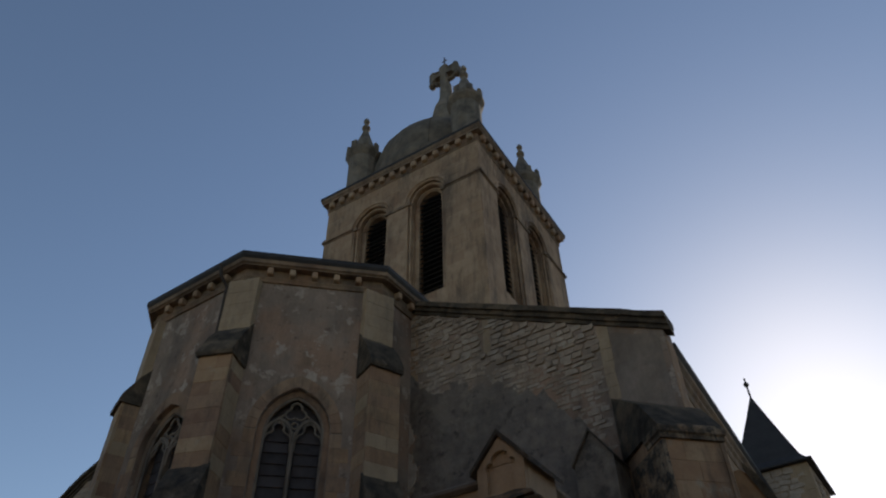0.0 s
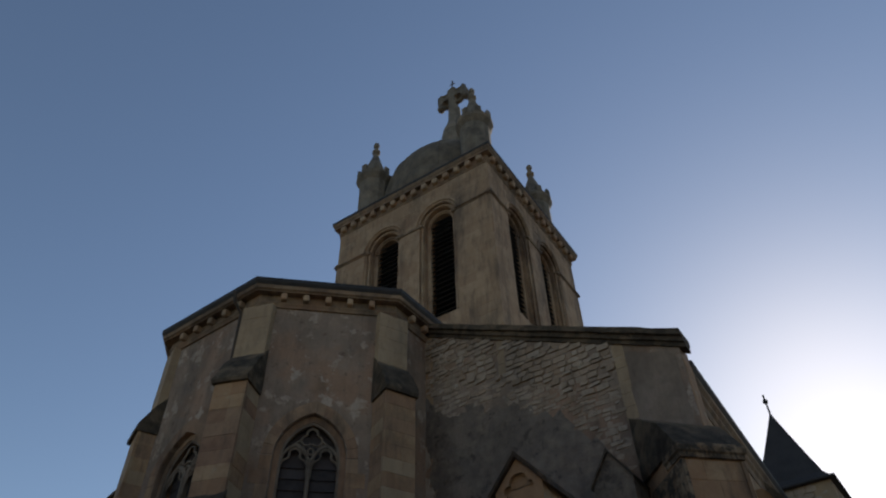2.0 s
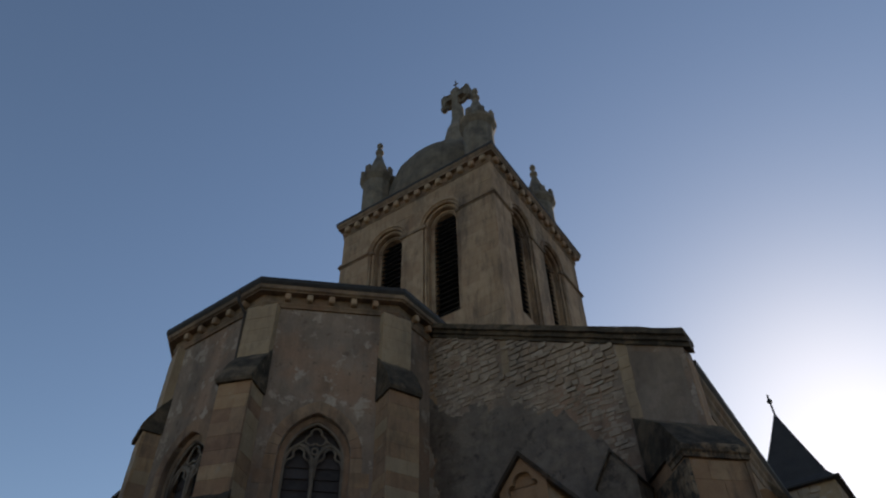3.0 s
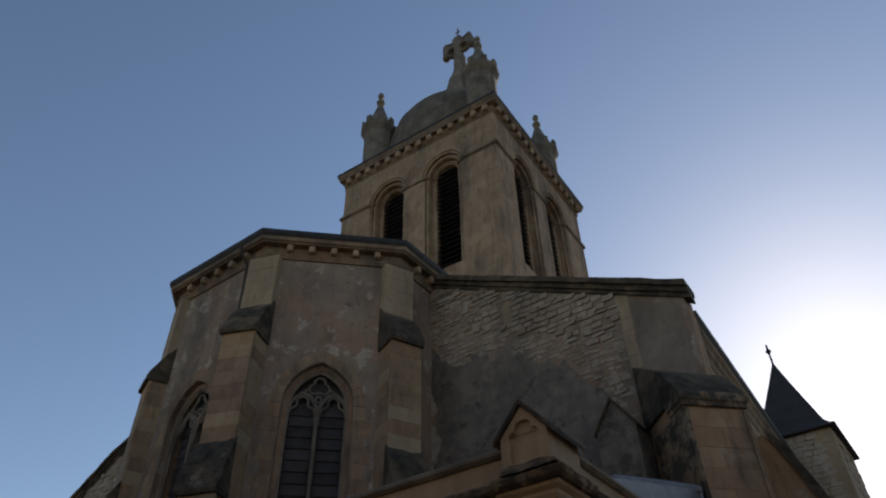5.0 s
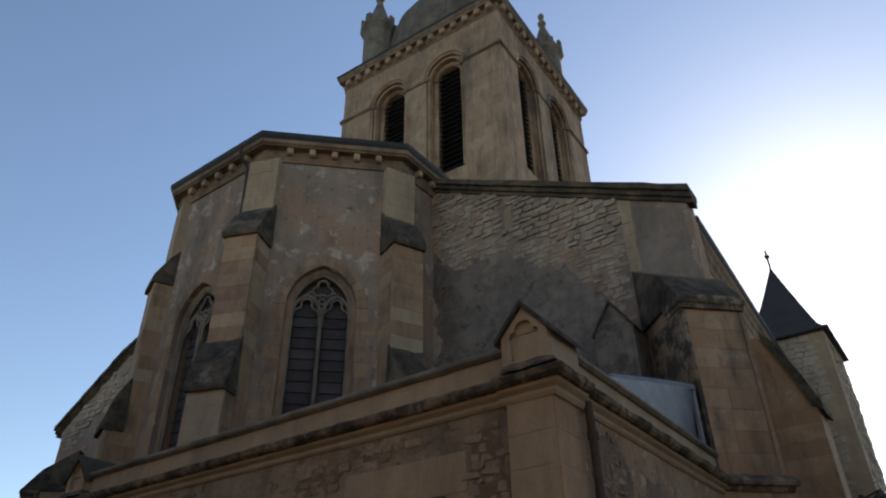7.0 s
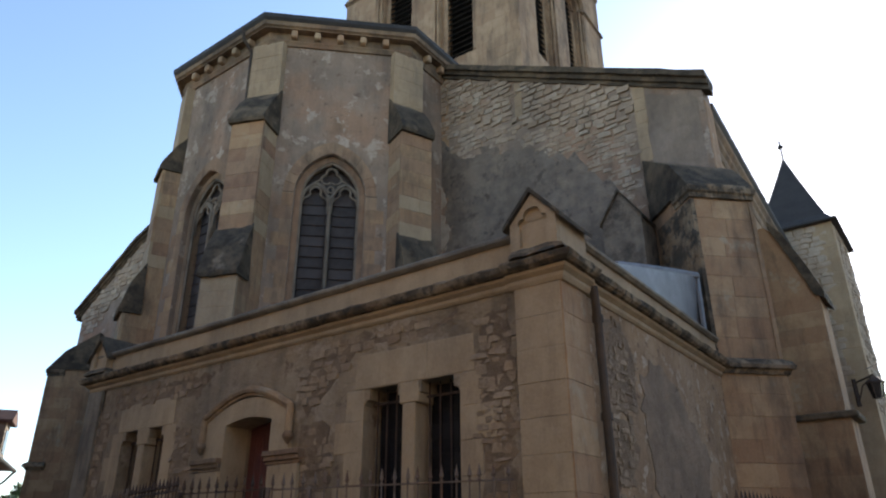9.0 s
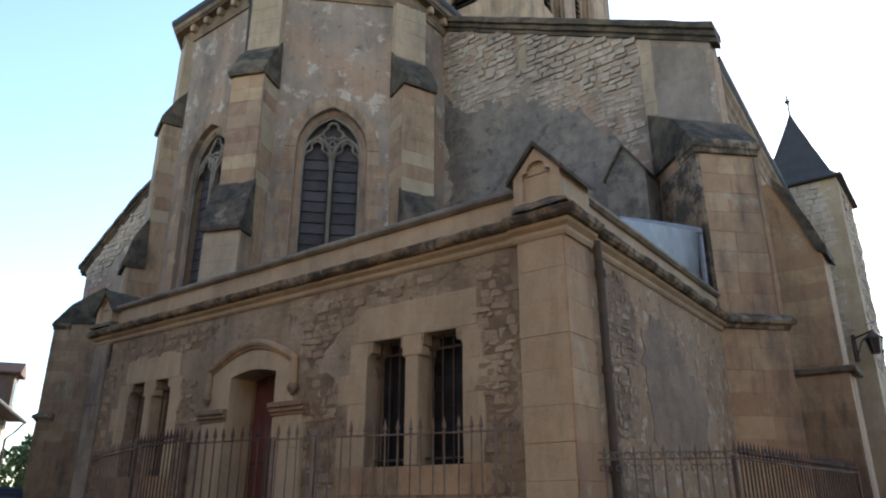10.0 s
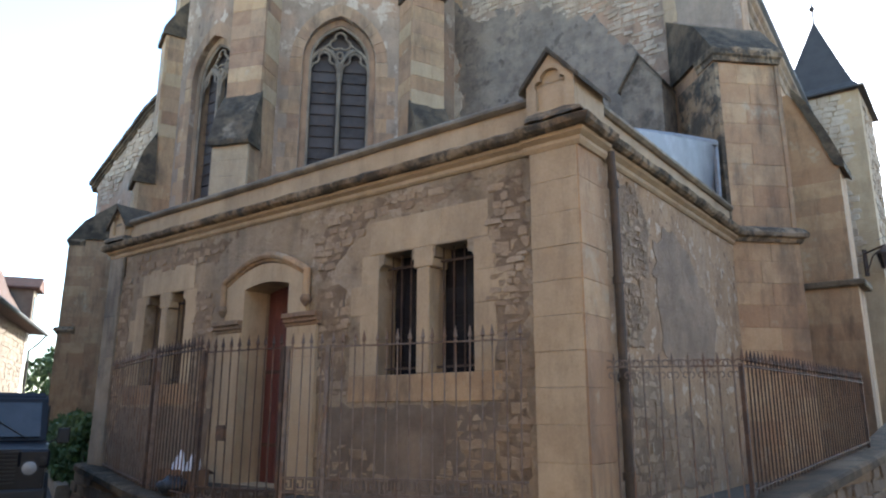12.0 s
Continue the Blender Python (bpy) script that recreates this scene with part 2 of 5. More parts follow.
GREY_RENDER = surface("grey_render", (0.25, 0.19, 0.138), (0.21, 0.16, 0.116), (0.285, 0.22, 0.165), stain=(0.13, 0.098, 0.072), stain_amt=0.5, stain_scale=1.0, bump=0.3, grain=16, grime=0.35)
PALE_RENDER = surface("pale_render", (0.47, 0.385, 0.295), (0.40, 0.32, 0.24), (0.52, 0.43, 0.335), stain=(0.16, 0.12, 0.09), stain_amt=0.5, stain_scale=1.6, bump=0.5, grain=18)

# ---- mesh helpers ----
def part(name, bm, material, parent=None, label="", m=None, smooth=False):
    """Links a bmesh as one mesh object under its thing."""
    bmesh.ops.recalc_face_normals(bm, faces=bm.faces)
    me = bpy.data.meshes.new(name)
    bm.to_mesh(me)
    bm.free()
    me.materials.append(material)
    if smooth:
        for p in me.polygons:
            p.use_smooth = True
    ob = new(name, me)
    ob.parent = parent
    if m is not None:
        ob.matrix_basis = m
    return tagged(ob, label)


def thing(name, label, category, m=None, group="", kind=""):
    ob = new(name)
    ob.empty_display_size = 0.3
    if m is not None:
        ob.matrix_basis = m
    return tagged(ob, label, category, group, kind)


def wall_frame(origin, angle):
    """A wall's own axes: x along it to the right as seen from outside, y into it, z up. angle: its outward normal, degrees from +x."""
    a = radians(angle)
    return Matrix.Translation(origin) @ Matrix(((-math.sin(a), -math.cos(a), 0, 0), (math.cos(a), -math.sin(a), 0, 0), (0, 0, 1, 0), (0, 0, 0, 1)))


def box(bm, x0, x1, y0, y1, z0, z1, bevel=0.0):
    r = bmesh.ops.create_cube(bm, size=1)
    vs = r["verts"]
    bmesh.ops.scale(bm, vec=(x1 - x0, y1 - y0, z1 - z0), verts=vs)
    bmesh.ops.translate(bm, vec=((x0 + x1) / 2, (y0 + y1) / 2, (z0 + z1) / 2), verts=vs)
    if bevel:
        es = list({e for v in vs for e in v.link_edges})
        bmesh.ops.bevel(bm, geom=es, offset=bevel, segments=1, affect="EDGES")
    return vs


def boxed(x0, x1, y0, y1, z0, z1, bevel=0.0):
    bm = bmesh.new()
    box(bm, x0, x1, y0, y1, z0, z1, bevel)
    return bm


def loft(bm, rings, cap=True, closed=True):
    """Skins a row of rings of equal length."""
    vs = [[bm.verts.new(p) for p in r] for r in rings]
    n = len(vs[0])
    for a, b in zip(vs, vs[1:]):
        for i in range(n if closed else n - 1):
            j = (i + 1) % n
            bm.faces.new((a[i], a[j], b[j], b[i]))
    if cap:
        bm.faces.new(vs[0][::-1])
        bm.faces.new(vs[-1])
    return vs


def prism(bm, poly, z0, z1):
    return loft(bm, [[(x, y, z0) for x, y in poly], [(x, y, z1) for x, y in poly]])


def extrude_xz(bm, poly, y0, y1):
    return loft(bm, [[(x, y0, z) for x, z in poly], [(x, y1, z) for x, z in poly]])


def turned(bm, profile, n=20, centre=(0, 0)):
    """A body of revolution about z: profile of (radius, height)."""
    loft(bm, [[(centre[0] + r * math.cos(2 * math.pi * k / n), centre[1] + r * math.sin(2 * math.pi * k / n), z) for k in range(n)] for r, z in profile])


def tube(bm, pts, r, n=6, squash=1.0):
    pts = [Vector(p) for p in pts]
    rings = []
    up = Vector((0, 1, 0))
    for i, p in enumerate(pts):
        d = (pts[min(i + 1, len(pts) - 1)] - pts[max(i - 1, 0)]).normalized()
        s = d.cross(up)
        if s.length < 0.05:
            s = d.cross(Vector((1, 0, 0)))
        s.normalize()
        t = s.cross(d).normalized()
        rings.append([p + r * (s * math.cos(2 * math.pi * k / n) + t * squash * math.sin(2 * math.pi * k / n)) for k in range(n)])
    loft(bm, rings)


def plate(outer, holes, depth, y0=0.0):
    """A wall in the x-z plane, with holes that go through it."""
    bm = bmesh.new()
    es = []
    for loop in (outer, *holes):
        vs = [bm.verts.new((x, y0, z)) for x, z in loop]
        es += [bm.edges.new((vs[i], vs[(i + 1) % len(vs)])) for i in range(len(vs))]
    bmesh.ops.triangle_fill(bm, use_beauty=True, use_dissolve=False, edges=es)
    r = bmesh.ops.extrude_face_region(bm, geom=bm.faces[:])
    bmesh.ops.translate(bm, vec=(0, depth, 0), verts=[v for v in r["geom"] if isinstance(v, bmesh.types.BMVert)])
    return bm


def offset_path(path, d, closed):
    out = []
    n = len(path)
    for i, p in enumerate(path):
        p = Vector(p)
        prev = Vector(path[i - 1]) if (closed or i > 0) else None
        nxt = Vector(path[(i + 1) % n]) if (closed or i < n - 1) else None
        ns = []
        for a, b in ((prev, p), (p, nxt)):
            if a is not None and b is not None:
                t = (b - a).normalized()
                ns.append(Vector((t.y, -t.x)))
        nn = sum(ns, Vector((0, 0))).normalized()
        out.append(p + nn * (d / nn.dot(ns[0])))
    return out


def worn(bm, amp, scale=5.0):
    """Wears a body's edges unevenly."""
    for v in bm.verts:
        v.co += Vector((noise.noise(v.co * scale), noise.noise(v.co * scale + Vector((9, 3, 1))), noise.noise(v.co * scale + Vector((2, 7, 5))))) * amp


def dense(path, step):
    out = []
    for (xa, ya), (xb, yb) in zip(path, path[1:]):
        n = max(1, int(math.hypot(xb - xa, yb - ya) / step))
        out += [(xa + (xb - xa) * k / n, ya + (yb - ya) * k / n) for k in range(n)]
    return out + [path[-1]]


def moulding(bm, path, profile, closed=False):
    """Runs a profile of (outward, height) along a path that has its outer side on the right."""
    cols = [[(q.x, q.y, z) for q in offset_path(path, d, closed)] for d, z in profile]
    n = len(path)
    rings = [[cols[j][i] for j in range(len(profile))] for i in range(n)]
    if closed:
        vs = [[bm.verts.new(p) for p in r] for r in rings]
        for i in range(n):
            a, b = vs[i], vs[(i + 1) % n]
            for j in range(len(profile)):
                k = (j + 1) % len(profile)
                bm.faces.new((a[j], a[k], b[k], b[j]))
    else:
        loft(bm, rings)


def arch_round(cx, half, z0, spring, n=14):
    """The outline of a round-headed opening."""
    return [(cx - half, z0), (cx + half, z0)] + [(cx + half * math.cos(math.pi * k / n), spring + half * math.sin(math.pi * k / n)) for k in range(n + 1)]


def arch_pointed(cx, half, z0, spring, rise, n=9):
    """The outline of a pointed opening, from the bottom left round to the left spring."""
    r = (half * half + rise * rise) / (2 * half)
    a1 = math.asin(min(1, rise / r))
    right = [(cx + half - r + r * math.cos(a1 * k / n), spring + r * math.sin(a1 * k / n)) for k in range(n + 1)]
    left = [(2 * cx - x, z) for x, z in right[::-1]][1:]
    return [(cx - half, z0), (cx + half, z0)] + right + left


def rings_between(bm, inner, outer, y0, y1):
    """A frame between two outlines with the same number of points."""
    n = len(inner)
    vs = [[bm.verts.new((x, y, z)) for x, z in loop] for y, loop in ((y0, inner), (y0, outer), (y1, outer), (y1, inner))]
    for a, b in ((0, 1), (1, 2), (2, 3), (3, 0)):
        for i in range(n):
            j = (i + 1) % n
            bm.faces.new((vs[a][i], vs[a][j], vs[b][j], vs[b][i]))


def jagged(pts, amp, step, seed):
    """A torn outline: the sides are broken up and moved to and fro."""
    rng = random.Random(seed)
    out = []
    for (xa, za), (xb, zb) in zip(pts, pts[1:] + pts[:1]):
        n = max(1, int(math.hypot(xb - xa, zb - za) / step))
        for k in range(n):
            out.append((xa + (xb - xa) * k / n + rng.uniform(-amp, amp), za + (zb - za) * k / n + rng.uniform(-amp, amp)))
    return out


MESHES = {}


def shared(key, make, material):
    if key not in MESHES:
        bm = make()
        bmesh.ops.recalc_face_normals(bm, faces=bm.faces)
        me = bpy.data.meshes.new("piece")
        bm.to_mesh(me)
        bm.free()
        me.materials.append(material)
        MESHES[key] = me
    return MESHES[key]


def piece(name, me, parent, m):
    ob = new(name, me)
    ob.parent = parent
    ob.matrix_basis = m
    return ob


def ashlar(parent, m, x0, x1, z0, z1, course=0.36, lengths=(0.45, 0.85), material=None, proud=0.02, seed=1, name="stone_block", first=0):
    """Dressed blocks in courses on a wall's face; joints between them stay open."""
    bands = material if isinstance(material, tuple) else (material or ASHLAR,)
    rng = random.Random(seed)
    n = max(1, round((z1 - z0) / course))
    h = (z1 - z0) / n
    for i in range(n):
        z = z0 + i * h
        x = x0
        material = rng.choice(bands)
        odd = (i + first) % 2
        while x < x1 - 0.02:
            w = rng.uniform(*lengths) * (0.75 if odd and x == x0 else 1)
            if x1 - (x + w) < lengths[0] * 0.6:
                w = x1 - x
            w = min(w, x1 - x)
            wq = round(w / 0.05) * 0.05
            hq = round(h, 3)
            me = shared(("block", material.name, round(wq, 2), hq), lambda: boxed(-wq / 2 + 0.0012, wq / 2 - 0.0012, 0, 0.08, 0.0012, hq - 0.0012, 0.004), material)
            o = piece(name, me, parent, m @ Matrix.Translation((x + w / 2, -proud * 0.5 + rng.uniform(-0.004, 0.004), z)) @ Matrix.Diagonal((w / wq if wq else 1, 1, 1, 1)))
            x += w


def rough_stone(k, material):
    """A split field stone: an uneven four- to six-sided face with chipped corners."""
    def make():
        rng = random.Random(100 + k)
        bm = bmesh.new()
        ring = []
        for cx, cz in ((-0.5, -0.5), (0.5, -0.5), (0.5, 0.5), (-0.5, 0.5)):
            x, z = cx * rng.uniform(0.82, 1.04), cz * rng.uniform(0.78, 1.06)
            if rng.random() < 0.45:
                c = rng.uniform(0.08, 0.22)
                a, b = (x - math.copysign(c, cx), z), (x, z - math.copysign(c * 1.3, cz))
                ring += [b, a] if cx * cz > 0 else [a, b]
            else:
                ring.append((x, z))
        tilt, lean = rng.uniform(-0.35, 0.35), rng.uniform(-0.3, 0.3)
        loft(bm, [[(x, 1.0, z) for x, z in ring], [(x, 0.12, z) for x, z in ring], [(x * 0.94, tilt * x + lean * z + rng.uniform(-0.12, 0.06), z * 0.9) for x, z in ring]])
        return bm
    return shared(("rubble", k, material.name), make, material)


def rubble(parent, m, inside, x0, x1, z0, z1, sizes=(0.16, 0.5), course=(0.12, 0.24), material=None, seed=3, proud=0.035, keep=1.0, most=300, fill=0.97):
    """Uneven field stones laid in rough courses; past most of them the rest is one joined mesh."""
    material = material or RUBBLE
    rng = random.Random(seed)
    count, rest = 0, []
    z = z0
    while z < z1:
        h = rng.uniform(*course)
        x = x0 - rng.uniform(0, 0.2)
        while x < x1:
            w = rng.uniform(*sizes)
            if inside(x + w / 2, z + h / 2) and rng.random() < keep:
                mm = (m @ Matrix.Translation((x + w / 2, -proud * rng.uniform(0.2, 1.2), z + h / 2 + rng.uniform(-0.015, 0.015)))
                      @ Matrix.Rotation(rng.uniform(-0.09, 0.09), 4, "Y") @ Matrix.Diagonal((w * fill, 0.07, h * fill, 1)))
                me = rough_stone(rng.randrange(16), material)
                if count < most:
                    piece("stone", me, parent, mm)
                else:
                    rest.append((me, mm))
                count += 1
            x += w
        z += h
    if rest:
        bm = bmesh.new()
        for me, mm in rest:
            k = len(bm.verts)
            bm.from_mesh(me)
            bm.verts.ensure_lookup_table()
            bmesh.ops.transform(bm, matrix=mm, verts=bm.verts[k:])
        tagged(part("rubble_fill", bm, material, parent), "smaller field stones in earth mortar", "", "", "stuff")

# ---- ground ----
bm = bmesh.new()
for x0, x1, y0, y1 in ((-600, 600, -600, 600),):
    box(bm, x0, x1, y0, y1, -0.5, 0.0)
tagged(part("ground", bm, STREET), "grey asphalt street round the church", "street", kind="structure")
bm = bmesh.new()
prism(bm, [(-12.9, 6.45), (-7.8, 5.25), (-3.9, 6.3), (-2.1, 7.35), (-1.75, 13.0), (-1.9, 19.0), (-6, 13.0), (-6, 8.0), (-12.9, 8.0)], 0.0, 0.5)
tagged(part("raised_ground", bm, SOIL), "raised strip of gravelly soil inside the railing", "ground", kind="structure")

# added plain wall, unseen behind the camera: blocks low sky light, bounces warm sun
bm = bmesh.new()
box(bm, -45, 45, -8.6, -8.0, 0, 11.0)
tagged(part("wall_south", bm, UNSEEN_WALL), "added unseen brown wall that blocks low sky light and bounces sun", "wall", kind="structure")

# added block, unseen beyond the lane: shades the street, cuts sky light from the right
bm = bmesh.new()
box(bm, 6.5, 30.0, 6.5, 22.0, 0, 7.5)
tagged(part("wall_east", bm, UNSEEN_WALL), "added unseen block that shades the street and hides sky", "wall", kind="structure")

# ---- sacristy ----
FRONT_Y, SIDE_X, LEFT_X = 6.5, -3.24, -12.9
sac = thing("sacristy", "low golden stone sacristy with parapet built against the apse", "annex building")
MF = wall_frame((0, FRONT_Y, 0), -90)
MS = wall_frame((SIDE_X, 0, 0), 0)
ML = wall_frame((LEFT_X, 0, 0), 180)


def light(x0, x1, z0=1.98, z1=3.50):
    """A window light with a shouldered head."""
    s = 0.09
    return [(x0, z0), (x1, z0), (x1, z1 - 0.2), (x1 - 0.03, z1 - 0.15), (x1 - s, z1 - 0.13), (x1 - s, z1), (x0 + s, z1), (x0 + s, z1 - 0.13), (x0 + 0.03, z1 - 0.15), (x0, z1 - 0.2)]


LIGHTS = [(-6.07, -5.43), (-5.25, -4.59), (-11.60, -11.07), (-10.90, -10.37)]
DOOR_X0, DOOR_X1, DOOR_Z0, DOOR_Z1 = -8.76, -7.74, 0.55, 3.33
door_hole = [(DOOR_X0, DOOR_Z0), (DOOR_X1, DOOR_Z0)] + [(DOOR_X1 - (DOOR_X1 - DOOR_X0) * k / 8, DOOR_Z1 + 0.07 * math.sin(math.pi * k / 8)) for k in range(9)]
part("front_wall", plate([(LEFT_X, 0), (SIDE_X, 0), (SIDE_X, 4.4), (LEFT_X, 4.4)], [light(*l) for l in LIGHTS] + [door_hole], 0.5), MORTAR, sac, "rubble wall with worn earth-coloured mortar", MF)
part("side_wall", plate([(7.0, 0), (12.25, 0), (12.25, 4.4), (7.0, 4.4)], [], 0.5), EARTH_RENDER, sac, "patched render over rubble", MS)
part("side_wall", plate([(-12.2, 0), (-6.5, 0), (-6.5, 4.4), (-12.2, 4.4)], [], 0.5), PLASTER, sac, "", ML)

# windows: glass, bars, sill
for i, (x0, x1) in enumerate(LIGHTS):
    # near-black sheet behind the panes, painted as the room's shade
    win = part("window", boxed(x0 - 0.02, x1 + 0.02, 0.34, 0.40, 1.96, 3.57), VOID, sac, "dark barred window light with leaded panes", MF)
    cols, rows = 4, 9
    for a in range(cols):
        for b in range(rows):
            w, h = (x1 - x0) / cols, 1.57 / rows
            me = shared(("pane", round(w, 3)), lambda: boxed(-w / 2 + 0.006, w / 2 - 0.006, 0, 0.012, 0.006, h - 0.006), PANE)
            piece("pane", me, win, Matrix.Translation((x0 + (a + 0.5) * w, 0.325, 1.98 + b * h)) @ Matrix.Rotation(random.uniform(-0.02, 0.02), 4, "X"))
    for a in range(4):
        bm = bmesh.new()
        x = x0 + (a + 0.6) * (x1 - x0) / 4.2
        tube(bm, [(x, 0.17, 1.98), (x, 0.17, 3.56)], 0.011)
        part("iron_bar", bm, IRON, win)
    for z in (3.32, 2.05):
        part("cross_bar", boxed(x0, x1, 0.155, 0.185, z, z + 0.025), IRON, win)
for x0, x1, w in ((-6.55, -4.22, 0.33), (-12.05, -10.1, 0.33)):
    part("window_sill", boxed(x0, x1, -0.012, 0.3, 1.66, 1.978, 0.006), ASHLAR, sac, "long dressed sill course", MF)
for k, (x0, x1) in enumerate(((-7.1, -4.3), (-12.4, -9.45))):
    part("render_patch", plate(jagged([(x0, 0.4), (x1, 0.4), (x1 - 0.1, 0.9), (x1 + 0.05, 1.62), ((x0 + x1) / 2, 1.6), (x0 + 0.1, 1.63)], 0.04, 0.12, 90 + k), [], 0.1, -0.0095), RENDER_DAMP, sac, "smooth brown-grey render below the sills", MF)

# door with its surround
door = part("door", boxed(DOOR_X0, DOOR_X1, 0.46, 0.5, DOOR_Z0, DOOR_Z1 + 0.08), DOOR, sac, "dull red painted plank door", MF)
for k in range(7):
    w = (DOOR_X1 - DOOR_X0) / 7
    me = shared("door_plank", lambda: boxed(-w / 2 + 0.003, w / 2 - 0.003, 0, 0.03, 0, DOOR_Z1 - DOOR_Z0 + 0.07, 0.004), DOOR)
    piece("plank", me, door, Matrix.Translation((DOOR_X0 + (k + 0.5) * w, 0.43, DOOR_Z0)))
for z in (1.05, 2.1):
    part("strap_hinge", boxed(DOOR_X0 + 0.02, DOOR_X1 - 0.2, 0.415, 0.432, z, z + 0.05), IRON, door)
bm = bmesh.new()
turned(bm, [(0.001, 0), (0.03, 0.0), (0.035, 0.02), (0.02, 0.05), (0.001, 0.055)], 12)
part("door_knob", bm, IRON, door, "", Matrix.Translation((DOOR_X1 - 0.12, 0.43, 1.5)) @ Matrix.Rotation(radians(90), 4, "X"))
sur = part("door_surround", plate([(-9.2, 0.5), (-7.36, 0.5), (-7.36, 3.40)] + [(-7.36 - 1.84 * k / 12, 3.40 + 0.27 * math.sin(math.pi * k / 12)) for k in range(1, 12)] + [(-9.2, 3.40)], [[(x + (0.008 if x < -8.3 else -0.008), z + (0.008 if z < 1 else -0.008)) for x, z in door_hole]], 0.42, -0.05), ASHLAR_PALE, sac, "dressed door surround", MF)
bm = bmesh.new()
arc = [(-9.24 + 1.88 * k / 16, -0.07, 3.46 + 0.32 * math.sin(math.pi * k / 16)) for k in range(17)]
for r, dy, dz in ((0.055, 0, 0), (0.035, 0.03, -0.06)):
    tube(bm, [(-9.24, -0.07 + dy, 3.1), (-9.24, -0.07 + dy, 3.3)] + [(x, y + dy, z + dz) for x, y, z in arc] + [(-7.36, -0.07 + dy, 3.3), (-7.36, -0.07 + dy, 3.1)], r, 8)
part("hood_mould", bm, ASHLAR, sur)
for x in (-9.24, -7.36):
    bm = bmesh.new()
    turned(bm, [(0.001, -0.12), (0.035, -0.09), (0.075, -0.03), (0.08, 0.0), (0.07, 0.03), (0.055, 0.05)], 10)
    part("label_stop", bm, CORNICE, sur, "", Matrix.Translation((x, -0.07, 3.06)))
for x0, x1 in ((-9.36, -8.76), (-7.74, -7.12)):
    bm = bmesh.new()
    for d, z0, z1 in ((0.14, 2.80, 2.87), (0.11, 2.74, 2.80), (0.08, 2.69, 2.74)):
        box(bm, x0 - d * 0.3, x1 + (d * 0.3 if x1 > -8 else 0), -d, 0.2, z0, z1, 0.008)
    part("impost", bm, CORNICE, sur, "weathered moulded impost")
    ashlar(sur, Matrix.Translation((0, -0.06, 0)), x0 + 0.05, x1 - 0.02, 0.55, 2.69, 0.43, (0.5, 0.7), ASHLAR_PALE, 0.02, 5)
bm = bmesh.new()
box(bm, -9.2, -7.4, -0.75, 0.4, 0.3, 0.55, 0.02)
box(bm, -9.35, -7.25, -1.05, -0.75, 0.3, 0.4, 0.02)
part("door_step", bm, WEATHERED, sac, "worn stone door step", MF)

# cornice, parapet and coping
run = [(LEFT_X, 12.0), (LEFT_X, FRONT_Y), (SIDE_X, FRONT_Y), (SIDE_X, 12.2)]
run = dense(run, 0.13)
def sacristy_cornice(path, grow):
    bm = bmesh.new()
    moulding(bm, path, [(-0.3, 4.33 - grow), (0.02, 4.33 - grow), (0.045, 4.36), (0.045, 4.40), (0.10, 4.44), (0.11, 4.475), (-0.3, 4.475)])
    worn(bm, 0.006)
    part("bed_mould", bm, ASHLAR_PALE, sac, "stained stone bed moulding")
    bm = bmesh.new()
    moulding(bm, path, [(-0.3, 4.477), (0.15, 4.477), (0.19, 4.51), (0.21, 4.57), (0.17, 4.60), (0.04, 4.65 + grow), (-0.3, 4.65 + grow)])
    worn(bm, 0.022, 6.0)
    part("cornice", bm, LICHEN, sac, "black-lichened projecting cornice")


sacristy_cornice(run, 0.0)
sacristy_cornice(dense([(-3.86, FRONT_Y - 0.045), (SIDE_X + 0.045, FRONT_Y - 0.045), (SIDE_X + 0.045, 7.08)], 0.13), 0.012)
bm = bmesh.new()
moulding(bm, run, [(-0.3, 4.645), (0.0, 4.645), (0.0, 4.93), (-0.3, 4.93)])
part("parapet", bm, ASHLAR_PALE, sac, "plain dressed parapet")
bm = bmesh.new()
moulding(bm, run, [(-0.36, 4.925), (0.035, 4.925), (0.075, 4.96), (0.075, 5.0), (0.03, 5.035), (-0.36, 5.035)])
worn(bm, 0.008)
part("coping", bm, GREY_STONE, sac, "weathered moulded coping")
bm = bmesh.new()
loft(bm, [[(LEFT_X + 0.3, 6.9, 4.7), (-3.5, 6.9, 4.7), (-3.5, 12.3, 4.7), (LEFT_X + 0.3, 12.3, 4.7)], [(LEFT_X + 0.3, 6.9, 4.86), (-3.5, 6.9, 4.86), (-3.5, 12.3, 4.86), (LEFT_X + 0.3, 12.3, 4.86)],
          [(LEFT_X + 1.6, 8.9, 5.3), (-4.1, 10.37, 6.0), (-3.36, 12.18, 6.18), (LEFT_X + 1.6, 12.3, 5.4)]])
roof = part("roof", bm, ZINC, sac, "grey zinc sheet roof with flashing")
bm = bmesh.new()
tube(bm, [(-4.12, 10.34, 5.98), (-3.72, 11.3, 6.10), (-3.36, 12.15, 6.17)], 0.075, 8)
tube(bm, [(-3.36, 12.15, 6.17), (-3.38, 12.17, 5.0)], 0.05, 6)
part("flashing", bm, ZINC, roof, "pale zinc ridge flashing")

